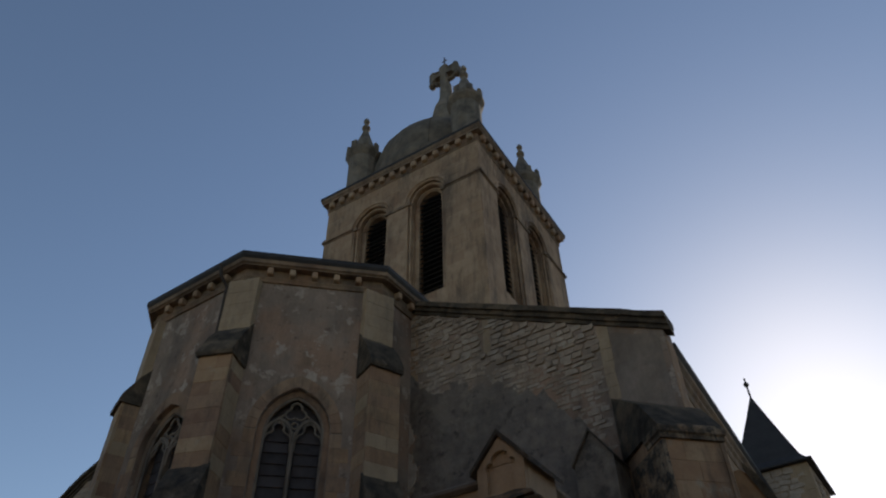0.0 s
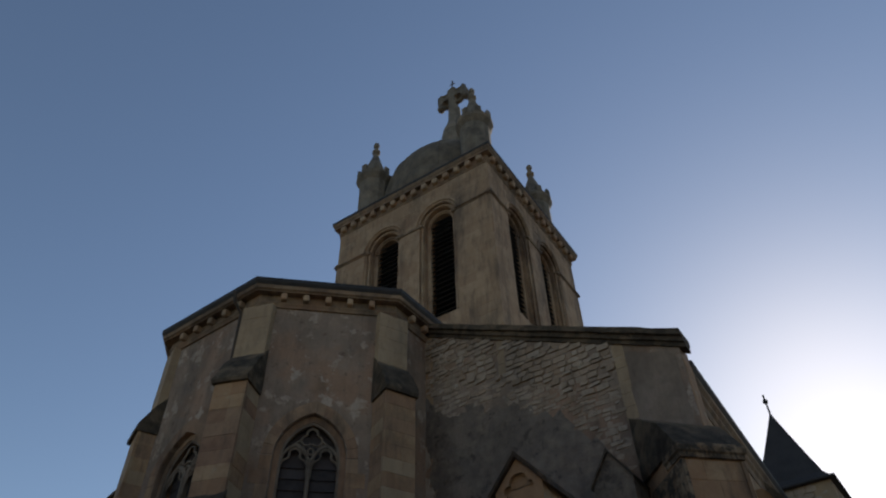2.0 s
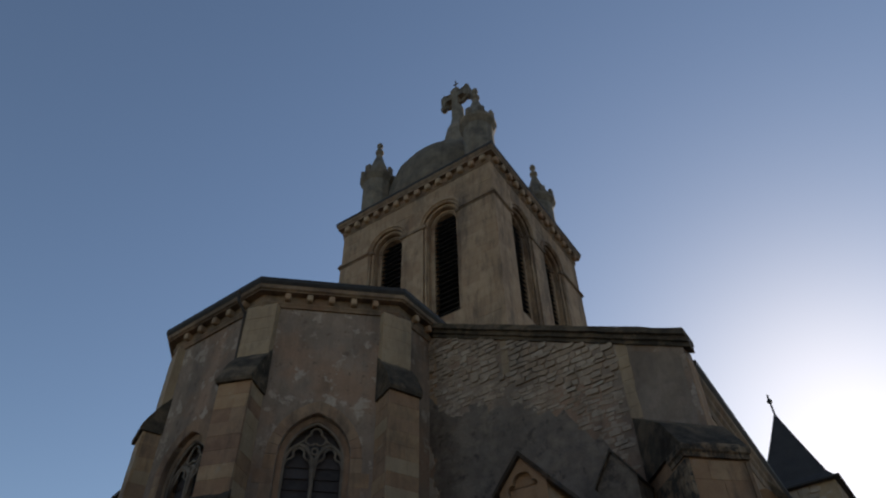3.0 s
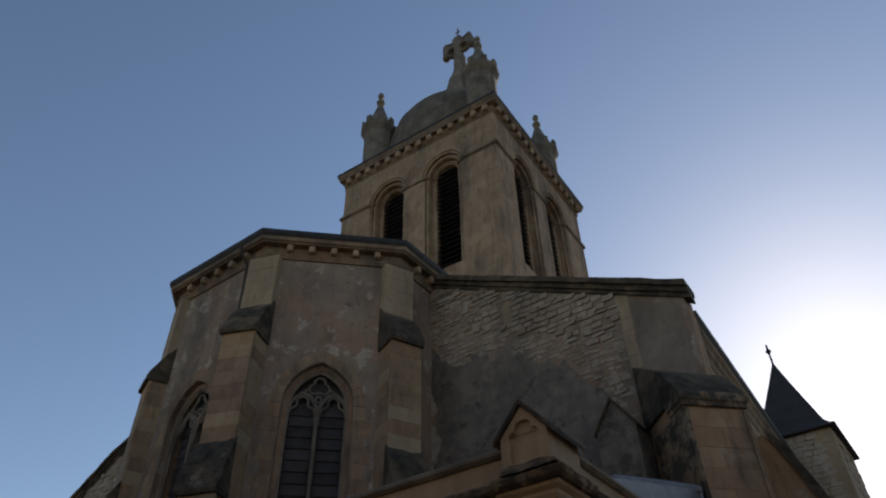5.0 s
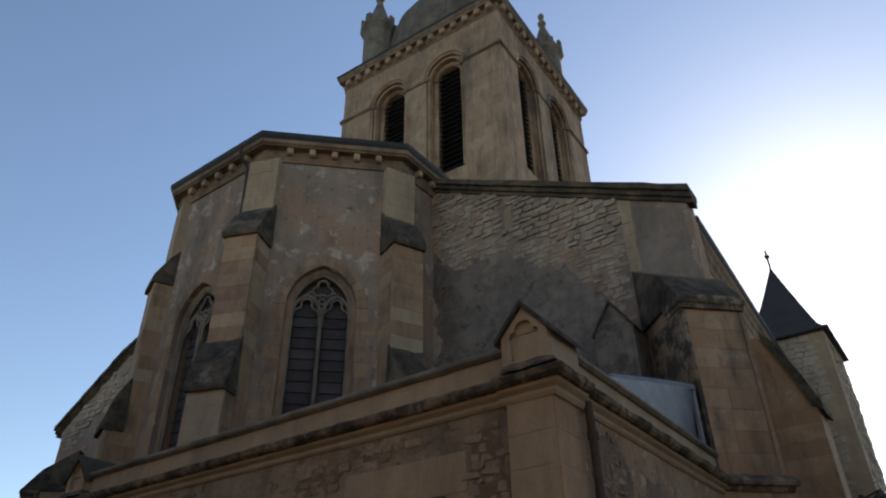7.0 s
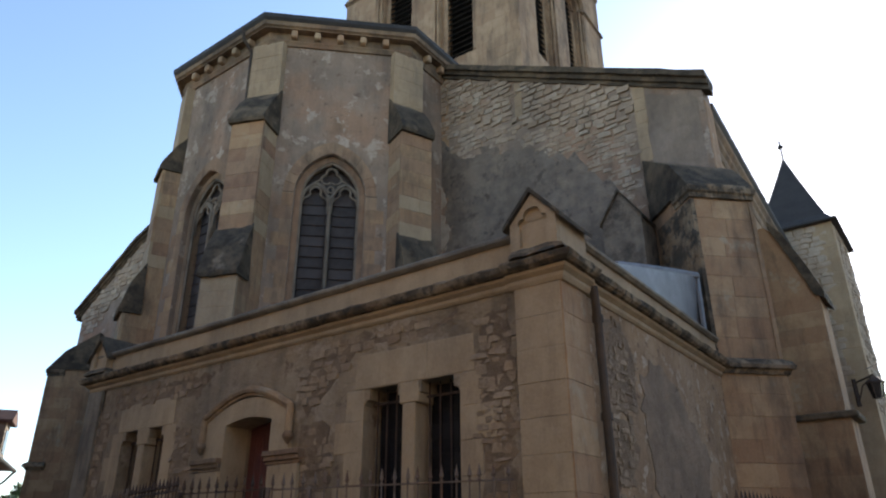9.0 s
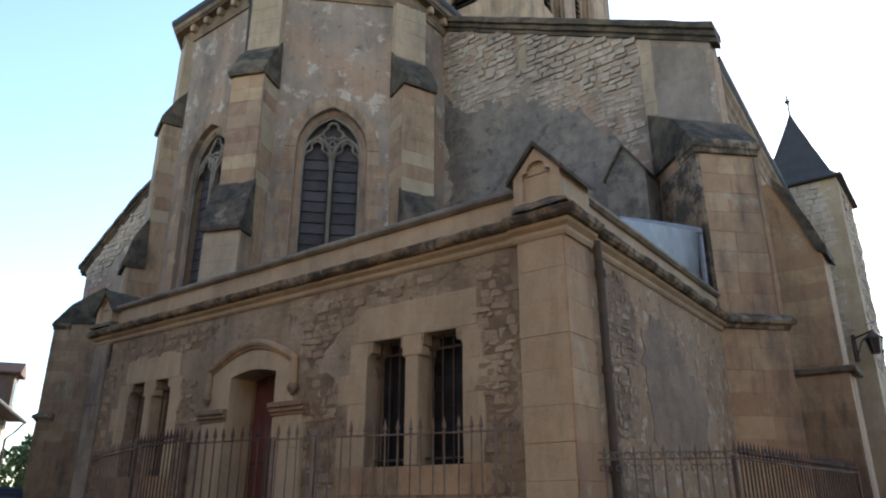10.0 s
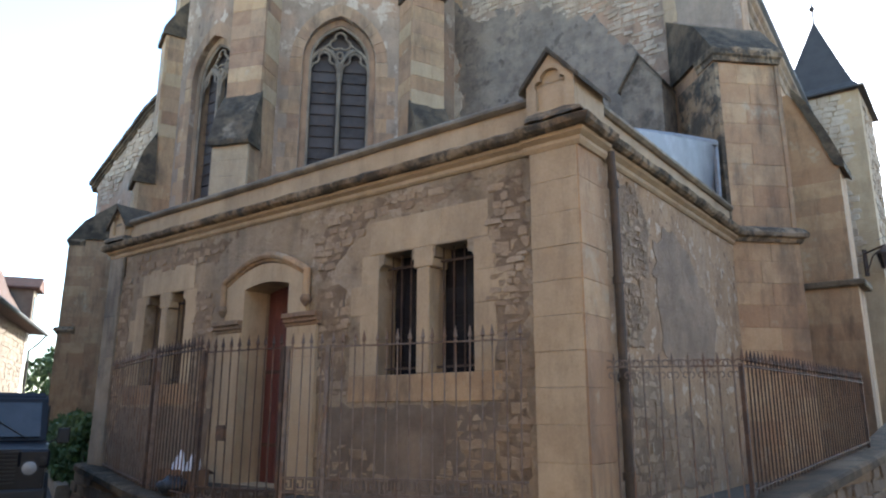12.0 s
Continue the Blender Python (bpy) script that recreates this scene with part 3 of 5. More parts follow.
# corner acroteria
def acroterion(cx, cy, w, d, top):
    """A small stone block with a gable on each side and a sunk arched panel."""
    z0, ze = 4.64, top - 0.36
    ac = part("acroterion", boxed(cx - w / 2, cx + w / 2, cy - d / 2, cy + d / 2, z0, ze), ASHLAR_PALE, sac, "gabled corner block with arched panel")
    bm = bmesh.new()
    extrude_xz(bm, [(cx - w / 2, ze - 0.01), (cx + w / 2, ze - 0.01), (cx, top - 0.03)], cy - d / 2, cy + d / 2)
    part("gable", bm, ASHLAR_PALE, ac)
    o = 0.07
    for s in (-1, 1):
        bm = bmesh.new()
        extrude_xz(bm, [(cx + s * (w / 2 + o), ze - 0.09), (cx + s * (w / 2 + o), ze - 0.03), (cx, top + 0.03), (cx, top - 0.04)], cy - d / 2 - 0.10, cy + d / 2 + 0.06)
        part("gable_coping", bm, WEATHERED, ac, "weathered gable coping")
    k = w / 0.6
    half = [(0.17, z0 + 0.12), (0.17, z0 + 0.36), (0.19, z0 + 0.40), (0.185, z0 + 0.45), (0.15, z0 + 0.475), (0.12, z0 + 0.475), (0.115, z0 + 0.52), (0.085, z0 + 0.565), (0.04, z0 + 0.59)]
    hole = [(cx + k * x, z) for x, z in half] + [(cx - k * x, z) for x, z in half[::-1]]
    face = [(cx - w / 2 + 0.004, z0 + 0.02), (cx + w / 2 - 0.004, z0 + 0.02), (cx + w / 2 - 0.004, ze - 0.02), (cx, top - 0.05), (cx - w / 2 + 0.004, ze - 0.02)]
    part("panel", plate(face, [hole], 0.06, cy - d / 2 - 0.055), ASHLAR_PALE, ac, "dressed face with a sunk trefoil arch")
    bm = bmesh.new()
    a, b = w / 2, d / 2
    moulding(bm, dense([(cx - a, cy - b - 0.05), (cx + a, cy - b - 0.05), (cx + a, cy + b)], 0.1), [(-0.05, z0 - 0.02), (0.10, z0 - 0.02), (0.08, z0 + 0.03), (0.015, z0 + 0.09), (-0.05, z0 + 0.10)])
    worn(bm, 0.025, 7.0)
    part("foot", bm, LICHEN, ac, "lichen-blackened sloping foot")
    return ac


acroterion(-3.46, 6.74, 0.60, 0.66, 5.45)
acroterion(LEFT_X + 0.24, 6.74, 0.56, 0.62, 5.33)

# corner piers and dressed stones
for x0, x1, s, stone in ((-3.79, SIDE_X + 0.02, 11, ASHLAR_PALE), (LEFT_X - 0.02, -12.45, 12, GREY_STONE)):
    pier = part("corner_pier", boxed(x0 + 0.01, x1 - 0.01, -0.045, 0.55, 0.3, 4.33), MORTAR, sac, "tall dressed corner pier", MF)
    ashlar(pier, Matrix.Translation((0, -0.05, 0)), x0, x1, 0.32, 4.33, 0.365, (0.9, 1.2), stone, 0.02, s)
pier = part("corner_pier", boxed(6.47, 7.04, -0.025, 0.4, 0.3, 4.33), MORTAR, sac, "", MS)
ashlar(pier, Matrix.Translation((0, -0.03, 0)), 6.45, 7.05, 0.32, 4.33, 0.365, (0.9, 1.2), ASHLAR, 0.02, 13)

# rain pipe
bm = bmesh.new()
tube(bm, [(SIDE_X + 0.10, 7.14, 4.42), (SIDE_X + 0.10, 7.16, 4.2), (SIDE_X + 0.09, 7.2, 3.9), (SIDE_X + 0.09, 7.2, 0.5)], 0.05, 10)
rain = part("rain_pipe", bm, PIPE, sac, "dark grey painted rain pipe")
for z in (4.05, 2.95, 1.9, 0.9):
    bm = bmesh.new()
    turned(bm, [(0.05, -0.04), (0.065, -0.04), (0.065, 0.04), (0.05, 0.04)], 12, (SIDE_X + 0.09, 7.2))
    part("pipe_collar", bm, PIPE, rain, "", Matrix.Translation((0, 0, z)))

# ---- apse ----
AX, AY, AR = -14.5, 13.75, 4.5
apse = thing("apse", "tall polygonal rendered apse with stone buttresses and traceried windows", "church apse")
HALF = AR * math.tan(radians(22.5))


def octagon(r):
    q = r / math.cos(radians(22.5))
    return [(AX + q * math.cos(radians(22.5 + 45 * k)), AY + q * math.sin(radians(22.5 + 45 * k))) for k in range(8)]


def face_frame(angle, r=AR):
    a = radians(angle)
    return wall_frame((AX + r * math.cos(a), AY + r * math.sin(a), 0), angle)


SPRING, RISE, WH = 9.72, 1.0, 0.72
for ang in (0, -45, -90, -135, 180):
    fm = face_frame(ang)
    hole = [] if ang in (0, 180) else [arch_pointed(0, WH + 0.14, 6.1, SPRING, RISE + 0.16)]
    part("wall", plate([(-HALF, 0), (HALF, 0), (HALF, 14.6), (-HALF, 14.6)], hole, 0.6), PLASTER, apse, "grey-beige render flaking off stone" if ang == -45 else "", fm)
    if not hole:
        continue
    win = part("window", boxed(-0.8, 0.8, 0.42, 0.46, 6.0, 10.9), LEADED, apse, "pointed two-light leaded window with stone tracery", fm)
    bm = bmesh.new()
    rings_between(bm, arch_pointed(0, WH, 6.2, SPRING, RISE), arch_pointed(0, WH + 0.16, 6.08, SPRING, RISE + 0.18), 0.14, 0.42)
    part("window_frame", bm, RED_STONE, win, "chamfered brown sandstone frame")
    bm = bmesh.new()
    tube(bm, [(x, 0.2, z) for x, z in arch_pointed(0, WH - 0.02, 6.2, SPRING, RISE - 0.03)[1:] + [(-WH + 0.02, 6.2)]], 0.04, 8)
    part("roll_mould", bm, TRACERY, win)
    bm = bmesh.new()
    box(bm, -0.045, 0.045, 0.2, 0.36, 6.2, 9.75)
    tube(bm, [(0, 0.2, 6.2), (0, 0.2, 9.75)], 0.036, 8)
    part("mullion", bm, TRACERY, win, "slender stone mullion")
    for s in (-1, 1):
        bm = bmesh.new()
        c = s * 0.37
        tube(bm, [(x, 0.25, z) for x, z in arch_pointed(c, 0.335, 9.3, 9.62, 0.5)[1:]] + [(c - 0.335, 0.25, 9.3)], 0.042, 8)
        # trefoil cusps
        tube(bm, [(c + 0.135 * math.cos(radians(t)), 0.25, 9.90 + 0.135 * math.sin(radians(t))) for t in range(-30, 211, 20)], 0.03, 6)
        for t in (-1, 1):
            tube(bm, [(c + t * 0.12, 0.25, 9.83), (c + t * 0.17, 0.25, 9.76), (c + t * 0.26, 0.25, 9.72), (c + t * 0.32, 0.25, 9.6)], 0.032, 6)
        part("lancet_head", bm, TRACERY, win)
    bm = bmesh.new()
    for ang3 in (90, 210, 330):
        qx, qz = 0.135 * math.cos(radians(ang3)), 10.32 + 0.125 * math.sin(radians(ang3))
        tube(bm, [(qx + 0.13 * math.cos(radians(ang3 + t)), 0.25, qz + 0.13 * math.sin(radians(ang3 + t))) for t in range(-110, 111, 20)], 0.032, 6)
    tube(bm, [(0.075 * math.cos(2 * math.pi * k / 12), 0.25, 9.97 + 0.085 * math.sin(2 * math.pi * k / 12)) for k in range(13)], 0.03, 6)
    for s in (-1, 1):
        tube(bm, [(0, 0.25, 9.72), (s * 0.07, 0.25, 9.84), (s * 0.2, 0.25, 10.08), (s * 0.34, 0.25, 10.14)], 0.035, 6)
        tube(bm, [(s * 0.27, 0.25, 10.24), (s * 0.38, 0.25, 10.16), (s * 0.56, 0.25, 10.02), (s * 0.66, 0.25, 9.9)], 0.035, 6)
    part("oculus_tracery", bm, TRACERY, win, "trefoil stone tracery")
    for s in (-1, 1):
        for k in range(13):
            z = 6.22 + 0.28 * k
            me = shared("lead_panel", lambda: boxed(-0.29, 0.29, 0, 0.015, 0.008, 0.272), LEADED)
            if z < 9.7:
                piece("pane", me, win, Matrix.Translation((s * 0.37, 0.385, z)) @ Matrix.Rotation(random.uniform(-0.035, 0.035), 4, "X"))
                part("saddle_bar", boxed(s * 0.37 - 0.3, s * 0.37 + 0.3, 0.33, 0.35, z - 0.005, z + 0.006), IRON, win) if ang != -135 else None
    # arch stones and long-and-short jambs
    n = 7
    inner = arch_pointed(0, WH + 0.15, 6.1, SPRING, RISE + 0.17, n)[2:]
    outer = arch_pointed(0, WH + 0.42, 6.1, SPRING, RISE + 0.5, n)[2:]
    for k in range(len(inner) - 1):
        bm = bmesh.new()
        q = [inner[k], outer[k], outer[k + 1], inner[k + 1]]
        cx, cz = sum(p[0] for p in q) / 4, sum(p[1] for p in q) / 4
        q = [(cx + (x - cx) * 0.97, cz + (z - cz) * 0.97) for x, z in q]
        extrude_xz(bm, q, -0.02, 0.15)
        part("arch_stone", bm, RED_STONE, apse, "", fm)
    for s in (-1, 1):
        for k in range(10):
            w = 0.28 if k % 2 else 0.46
            x0 = s * (WH + 0.15)
            a, b = min(x0, x0 + s * w), max(x0, x0 + s * w)
            ashlar(apse, fm, a, b, 6.15 + 0.355 * k, 6.15 + 0.355 * (k + 1), 0.355, (1.0, 1.1), RED_STONE if (k + (s > 0)) % 3 else ASHLAR, 0.012, k)
    part("window_sill", boxed(-0.95, 0.95, -0.08, 0.4, 5.9, 6.12, 0.02), WEATHERED, win)

# corner strips and buttresses of the apse
BANDS = (ASHLAR, ASHLAR_PALE, RED_STONE)
PROFILE = [(4.6, 0), (5.76, 0), (5.76, 7.30), (5.41, 8.42), (5.41, 11.45), (4.8, 12.55), (4.6, 12.55)]
for i, ang in enumerate((-22.5, -67.5, -112.5, -157.5)):
    a = radians(ang)
    bmx = wall_frame((AX, AY, 0), ang)
    strip = part("corner_strip", boxed(-0.44, 0.44, -4.905, -4.4, 12.0, 14.1), ASHLAR_PALE, apse, "", bmx)
    ashlar(apse, bmx @ Matrix.Translation((0, -4.905, 0)), -0.44, 0.44, 12.1, 14.05, 0.39, (0.5, 1.0), ASHLAR_PALE, 0.015, 40 + i)
    bm = bmesh.new()
    loft(bm, [[(s * 0.41, -d, z) for d, z in PROFILE] for s in (-1, 1)])
    if i >= 2:
        bmx = bmx @ Matrix.Translation((0, 0.25, 0))
    but = part("buttress", bm, ASHLAR, apse, "stepped dressed buttress of banded golden and red stone", bmx)
    ashlar(but, Matrix.Translation((0, -5.41, 0)), -0.43, 0.43, 8.42, 11.28, 0.357, (0.5, 0.9), BANDS, 0.02, 50 + i)
    ashlar(but, Matrix.Translation((0, -5.76, 0)), -0.43, 0.43, 0.3, 7.14, 0.36, (0.5, 0.9), ASHLAR_PALE, 0.02, 60 + i)
    for s in (-1, 1):
        side = Matrix.Translation((s * 0.41, 0, 0)) @ Matrix.Rotation(radians(90 * s), 4, "Z")
        x0, x1 = (-5.41, -4.6) if s > 0 else (4.6, 5.41)
        ashlar(but, side, x0, x1, 8.42, 11.28, 0.357, (0.5, 0.85), BANDS, 0.015, 70 + 2 * i + s)
        x0, x1 = (-5.76, -4.6) if s > 0 else (4.6, 5.76)
        ashlar(but, side, x0, x1, 4.6, 7.14, 0.36, (0.5, 0.85), ASHLAR, 0.015, 80 + 2 * i + s)
    for (d0, z0), (d1, z1) in (((5.41, 11.45), (4.75, 12.55)), ((5.76, 7.30), (5.38, 8.42))):
        bm = bmesh.new()
        rows = []
        for s in [-0.48 + 0.12 * q for q in range(9)]:
            j = random.Random(int(s * 100) + i).uniform(-0.02, 0.02)
            rows.append([(s, -d0 - 0.09, z0 - 0.17), (s, -d0 - 0.11 + j, z0 - 0.08), (s, -d0 - 0.06, z0 + 0.08 + j), (s, -(d0 + d1) / 2 - 0.10, (z0 + z1) / 2 + 0.10 + j), (s, -d1, z1 + 0.08), (s, -d1 + 0.05, z0 - 0.17)])
        loft(bm, rows)
        worn(bm, 0.03, 4.0)
        part("weathering", bm, WEATHERED, but, "black-lichened sloping cap stone")

# cornice with corbels, roof
bm = bmesh.new()
moulding(bm, octagon(AR), [(-0.2, 14.08), (0.05, 14.08), (0.07, 14.14), (0.10, 14.19), (0.10, 14.23), (-0.2, 14.23)], True)
part("string_course", bm, CORNICE, apse)
bm = bmesh.new()
moulding(bm, octagon(AR), [(-0.2, 14.21), (0.06, 14.21), (0.06, 14.47), (0.27, 14.47), (0.27, 14.50), (0.33, 14.53), (0.35, 14.64), (-0.2, 14.64)], True)
part("cornice", bm, CORNICE, apse, "red-stained moulded eaves cornice")
bm = bmesh.new()
moulding(bm, octagon(AR), [(-0.2, 14.64), (0.36, 14.64), (0.41, 14.72), (0.41, 14.84), (-0.2, 14.90)], True)
part("gutter", bm, LEAD, apse, "dark metal gutter edge")
bm = bmesh.new()
loft(bm, [[(x, y, 14.7) for x, y in octagon(4.7)], [(AX + (x - AX) * 0.02, AY + (y - AY) * 0.02, 16.6) for x, y in octagon(4.7)]])
part("roof", bm, SLATE, apse, "low slate roof")
for ang in (0, -45, -90, -135):
    for k in range(5):
        x = 0.61 * (k - 2)
        me = shared("corbel", lambda: boxed(-0.085, 0.085, -0.25, 0.0, 14.25, 14.47, 0.03), TRIM)
        piece("corbel", me, apse, face_frame(ang) @ Matrix.Translation((x, 0, 0)))
bm = bmesh.new()
v = octagon(AR)
a = radians(-75)
px0, py0 = AX + 4.98 * math.cos(a), AY + 4.98 * math.sin(a)
tube(bm, [(px0, py0 - 0.18, 14.62), (px0, py0 - 0.1, 14.3), (px0 + 0.04, py0 + 0.16, 14.0), (px0 + 0.06, py0 + 0.18, 12.4)], 0.045, 8)
part("downpipe", bm, PIPE, apse, "thin dark downpipe")

# ---- nave ----
GY = 13.4
nave = thing("nave", "broad church nave with a raking rubble gable wall", "church nave")
MG = wall_frame((0, GY, 0), -90)


def rake(x):
    """Height of the gable's raking top."""
    pts = ((-29.0, 11.1), (-25.2, 13.4), (-15.0, 17.17), (-2.82, 11.13))
    for (a, za), (b, zb) in zip(pts, pts[1:]):
        if x <= b:
            return za + (zb - za) * (x - a) / (b - a)
    return pts[-1][1]


part("gable_wall", plate([(-28.7, 0), (-2.98, 0), (-2.98, rake(-2.98) - 0.3), (-15, 16.9), (-25.2, 13.1), (-28.7, 10.95)], [], 0.55), PLASTER, nave, "tall gable wall, flaking render below and bare rubble above", MG)
bm = bmesh.new()
COP = [(-0.06, -0.40), (-0.06, -0.30), (-0.13, -0.29), (-0.13, -0.17), (-0.22, -0.16), (-0.22, 0.0), (0.42, 0.0), (0.42, -0.17), (0.3, -0.18), (0.3, -0.40)]
for xa, xb in ((-15, -2.82), (-25.2, -15), (-29.1, -25.2)):
    bm = bmesh.new()
    loft(bm, [[(x, y, rake(x) + dz) for y, dz in COP] for x in [xa + (xb - xa) * q / 40 for q in range(41)]])
    worn(bm, 0.02, 3.0)
    part("raking_coping", bm, WEATHERED, nave, "dark weathered raking coping", MG)
bm = bmesh.new()
box(bm, -3.9, -3.24, 0.5, 1.2, 8.0, 10.9)
part("gable_return", bm, PLASTER, nave, "", MG)
MN = wall_frame((-3.24, 13.95, 0), 2.6)
part("gable_quoins", boxed(-3.04, -2.965, 0.01, 0.56, 0, 10.55, 0.01), ASHLAR, nave, "", MG)
part("side_wall", plate([(0, 0), (20, 0), (20, 10.4), (0, 10.4)], [], 0.6), ASHLAR, nave, "golden dressed side wall", MN)
MW = wall_frame((-28.7, 0, 0), 180)
part("side_wall", plate([(-34, 0), (-13.95, 0), (-13.95, 10.4), (-34, 10.4)], [], 0.6), PLASTER, nave, "", MW)
bm = bmesh.new()
moulding(bm, [(-3.24, 13.95), (-4.15, 34)], [(-0.3, 10.15), (0.02, 10.15), (0.05, 10.25), (0.05, 10.33), (0.12, 10.42), (0.12, 10.5), (0.2, 10.6), (0.2, 10.72), (-0.3, 10.72)])
part("cornice", bm, CORNICE, nave, "ochre moulded eaves cornice")
bm = bmesh.new()
moulding(bm, [(-3.25, 14.2), (-4.15, 34)], [(-0.3, 10.72), (0.2, 10.72), (0.27, 10.80), (0.27, 10.92), (-0.3, 10.99)])
part("gutter", bm, LEAD, nave, "dark metal gutter")
bm = bmesh.new()
loft(bm, [[(x, y, z) for x, z in ((-29.3, 10.9), (-3.1 - 0.0456 * (y - 14.2), 10.9), (-15, 16.8))] for y in (14.5, 34)])
part("roof", bm, SLATE, nave, "slate nave roof")
part("end_wall", boxed(-28.6, -4.3, 33.4, 33.9, 0, 10.4), PLASTER, nave)
PATCH_TOP = [(-10.3, 12.4), (-9.95, 12.15), (-9.5, 11.45), (-9.0, 11.3), (-8.5, 11.45), (-7.93, 11.08), (-7.2, 10.95), (-6.65, 10.52), (-6.05, 10.22), (-5.75, 9.7), (-5.42, 9.45), (-4.99, 8.68), (-4.6, 8.2)]
part("cement_patch", plate(jagged([(-9.9, 6.0), (-4.75, 6.0)] + PATCH_TOP[::-1] + [(-10.25, 11.3), (-9.86, 10.4), (-9.85, 9.9), (-9.72, 9.4), (-9.88, 8.9), (-9.8, 8.0), (-9.6, 7.2)], 0.12, 0.12, 4), [], 0.1, -0.012), PATCH, nave, "smooth grey cement patch", MG)

# diagonal corner buttresses of the nave
def corner_buttress(m, seed, right=True):
    w = 0.62
    prof = [(-1.75, 0), (0, 0), (0, 4.5), (-0.04, 4.62), (-0.04, 7.85), (-1.5, 9.35), (-1.75, 9.35)]
    bm = bmesh.new()
    loft(bm, [[(s * w, -d, z) for d, z in prof] for s in (-1, 1)])
    but = part("corner_buttress", bm, ASHLAR, nave, "big diagonal corner buttress of golden ashlar", m)
    ashlar(but, Matrix.Translation((0, 0, 0)), -w - 0.01, w + 0.01, 0.3, 4.44, 0.376, (0.5, 0.8), ASHLAR, 0.02, seed)
    ashlar(but, Matrix.Translation((0, 0.04, 0)), -w, w, 4.66, 7.75, 0.386, (0.5, 0.8), ASHLAR, 0.02, seed + 1)
    for s in (-1, 1):
        side = Matrix.Translation((s * w, 0, 0)) @ Matrix.Rotation(radians(90 * s), 4, "Z")
        x0, x1 = (0.0, 1.45) if s > 0 else (-1.45, 0.0)
        # the right buttress has darker spotted blocks on its upper left side only
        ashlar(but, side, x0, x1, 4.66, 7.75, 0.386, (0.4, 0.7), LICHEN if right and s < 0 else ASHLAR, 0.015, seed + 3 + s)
        ashlar(but, side, x0, x1, 0.3, 4.44, 0.376, (0.4, 0.7), ASHLAR, 0.015, seed + 5 + s)
    bm = bmesh.new()
    ring = [(-w, 0.6), (-w, 0), (w, 0), (w, 0.6)]
    moulding(bm, ring, [(-0.2, 4.40), (0.05, 4.40), (0.07, 4.47), (0.13, 4.49), (0.14, 4.55), (0.09, 4.63), (0.0, 4.68), (-0.2, 4.68)])
    part("shelf_mould", bm, LICHEN, but, "lichened projecting moulding")
    bm = bmesh.new()
    moulding(bm, ring, [(-0.2, 7.78), (0.025, 7.78), (0.035, 7.86), (0.07, 7.89), (0.08, 7.98), (0.05, 8.06), (-0.2, 8.06)])
    worn(bm, 0.012, 5.0)
    part("cap_mould", bm, LICHEN, but, "moulded lichened cap")
    bm = bmesh.new()
    loft(bm, [[(s * (w + 0.07), -0.06, 8.02), (s * (w + 0.07), 0.5, 8.75), (s * (w + 0.07), 1.6, 9.5), (s * (w + 0.07), 1.6, 8.02)] for s in (-1, 1)])
    part("weathering", bm, WEATHERED, but, "black-lichened sloping cap")
    return but


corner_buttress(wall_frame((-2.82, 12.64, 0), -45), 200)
corner_buttress(wall_frame((-27.75, 12.35, 0), -135), 230, False)

# side buttress further along the nave
SBY = 19.0
bm = bmesh.new()
extrude_xz(bm, [(-3.8, 0), (-2.28, 0), (-2.28, 4.55), (-2.36, 4.7), (-2.36, 7.6), (-2.62, 8.4), (-3.0, 9.35), (-3.3, 9.7), (-3.8, 9.7)], SBY, SBY + 1.1)
but = part("side_buttress", bm, ASHLAR, nave, "golden ashlar side buttress with a sloping cap")
ashlar(but, wall_frame((0, SBY, 0), -90), -3.5, -2.34, 4.75, 7.6, 0.4, (0.5, 0.8), ASHLAR, 0.015, 250)
ashlar(but, wall_frame((0, SBY, 0), -90), -3.5, -2.27, 0.3, 4.5, 0.4, (0.5, 0.8), ASHLAR, 0.015, 251)
bm = bmesh.new()
box(bm, -3.6, -2.1, SBY - 0.12, SBY + 1.15, 4.52, 4.68, 0.03)
part("shelf_mould", bm, WEATHERED, but, "lichened drip moulding")
bm = bmesh.new()
extrude_xz(bm, [(-2.22, 7.45), (-2.22, 7.65), (-2.5, 8.45), (-2.9, 9.4), (-3.2, 9.85), (-3.2, 9.6), (-2.75, 8.5), (-2.45, 7.6)], SBY - 0.08, SBY + 1.15)
part("weathering", bm, WEATHERED, but, "dark weathered cap stones")

# gabled stone stub on the gable wall
aed = thing("stone_stub", "grey weathered stone stub with a gabled top against the gable wall", "stone block")
bm = bmesh.new()
sx, sw = -4.78, 0.42
extrude_xz(bm, [(sx - sw, 5.4), (sx + sw, 5.4), (sx + sw, 7.92), (sx, 8.52), (sx - sw, 7.92)], 12.55, 13.42)
part("body", bm, STUB_STONE, aed)
bm = bmesh.new()
for s in (-1, 1):
    extrude_xz(bm, [(sx + s * (sw + 0.04), 7.82), (sx + s * (sw + 0.04), 7.88), (sx, 8.57), (sx, 8.50)], 12.48, 13.42)
part("coping", bm, WEATHERED, aed, "dark coping slabs")

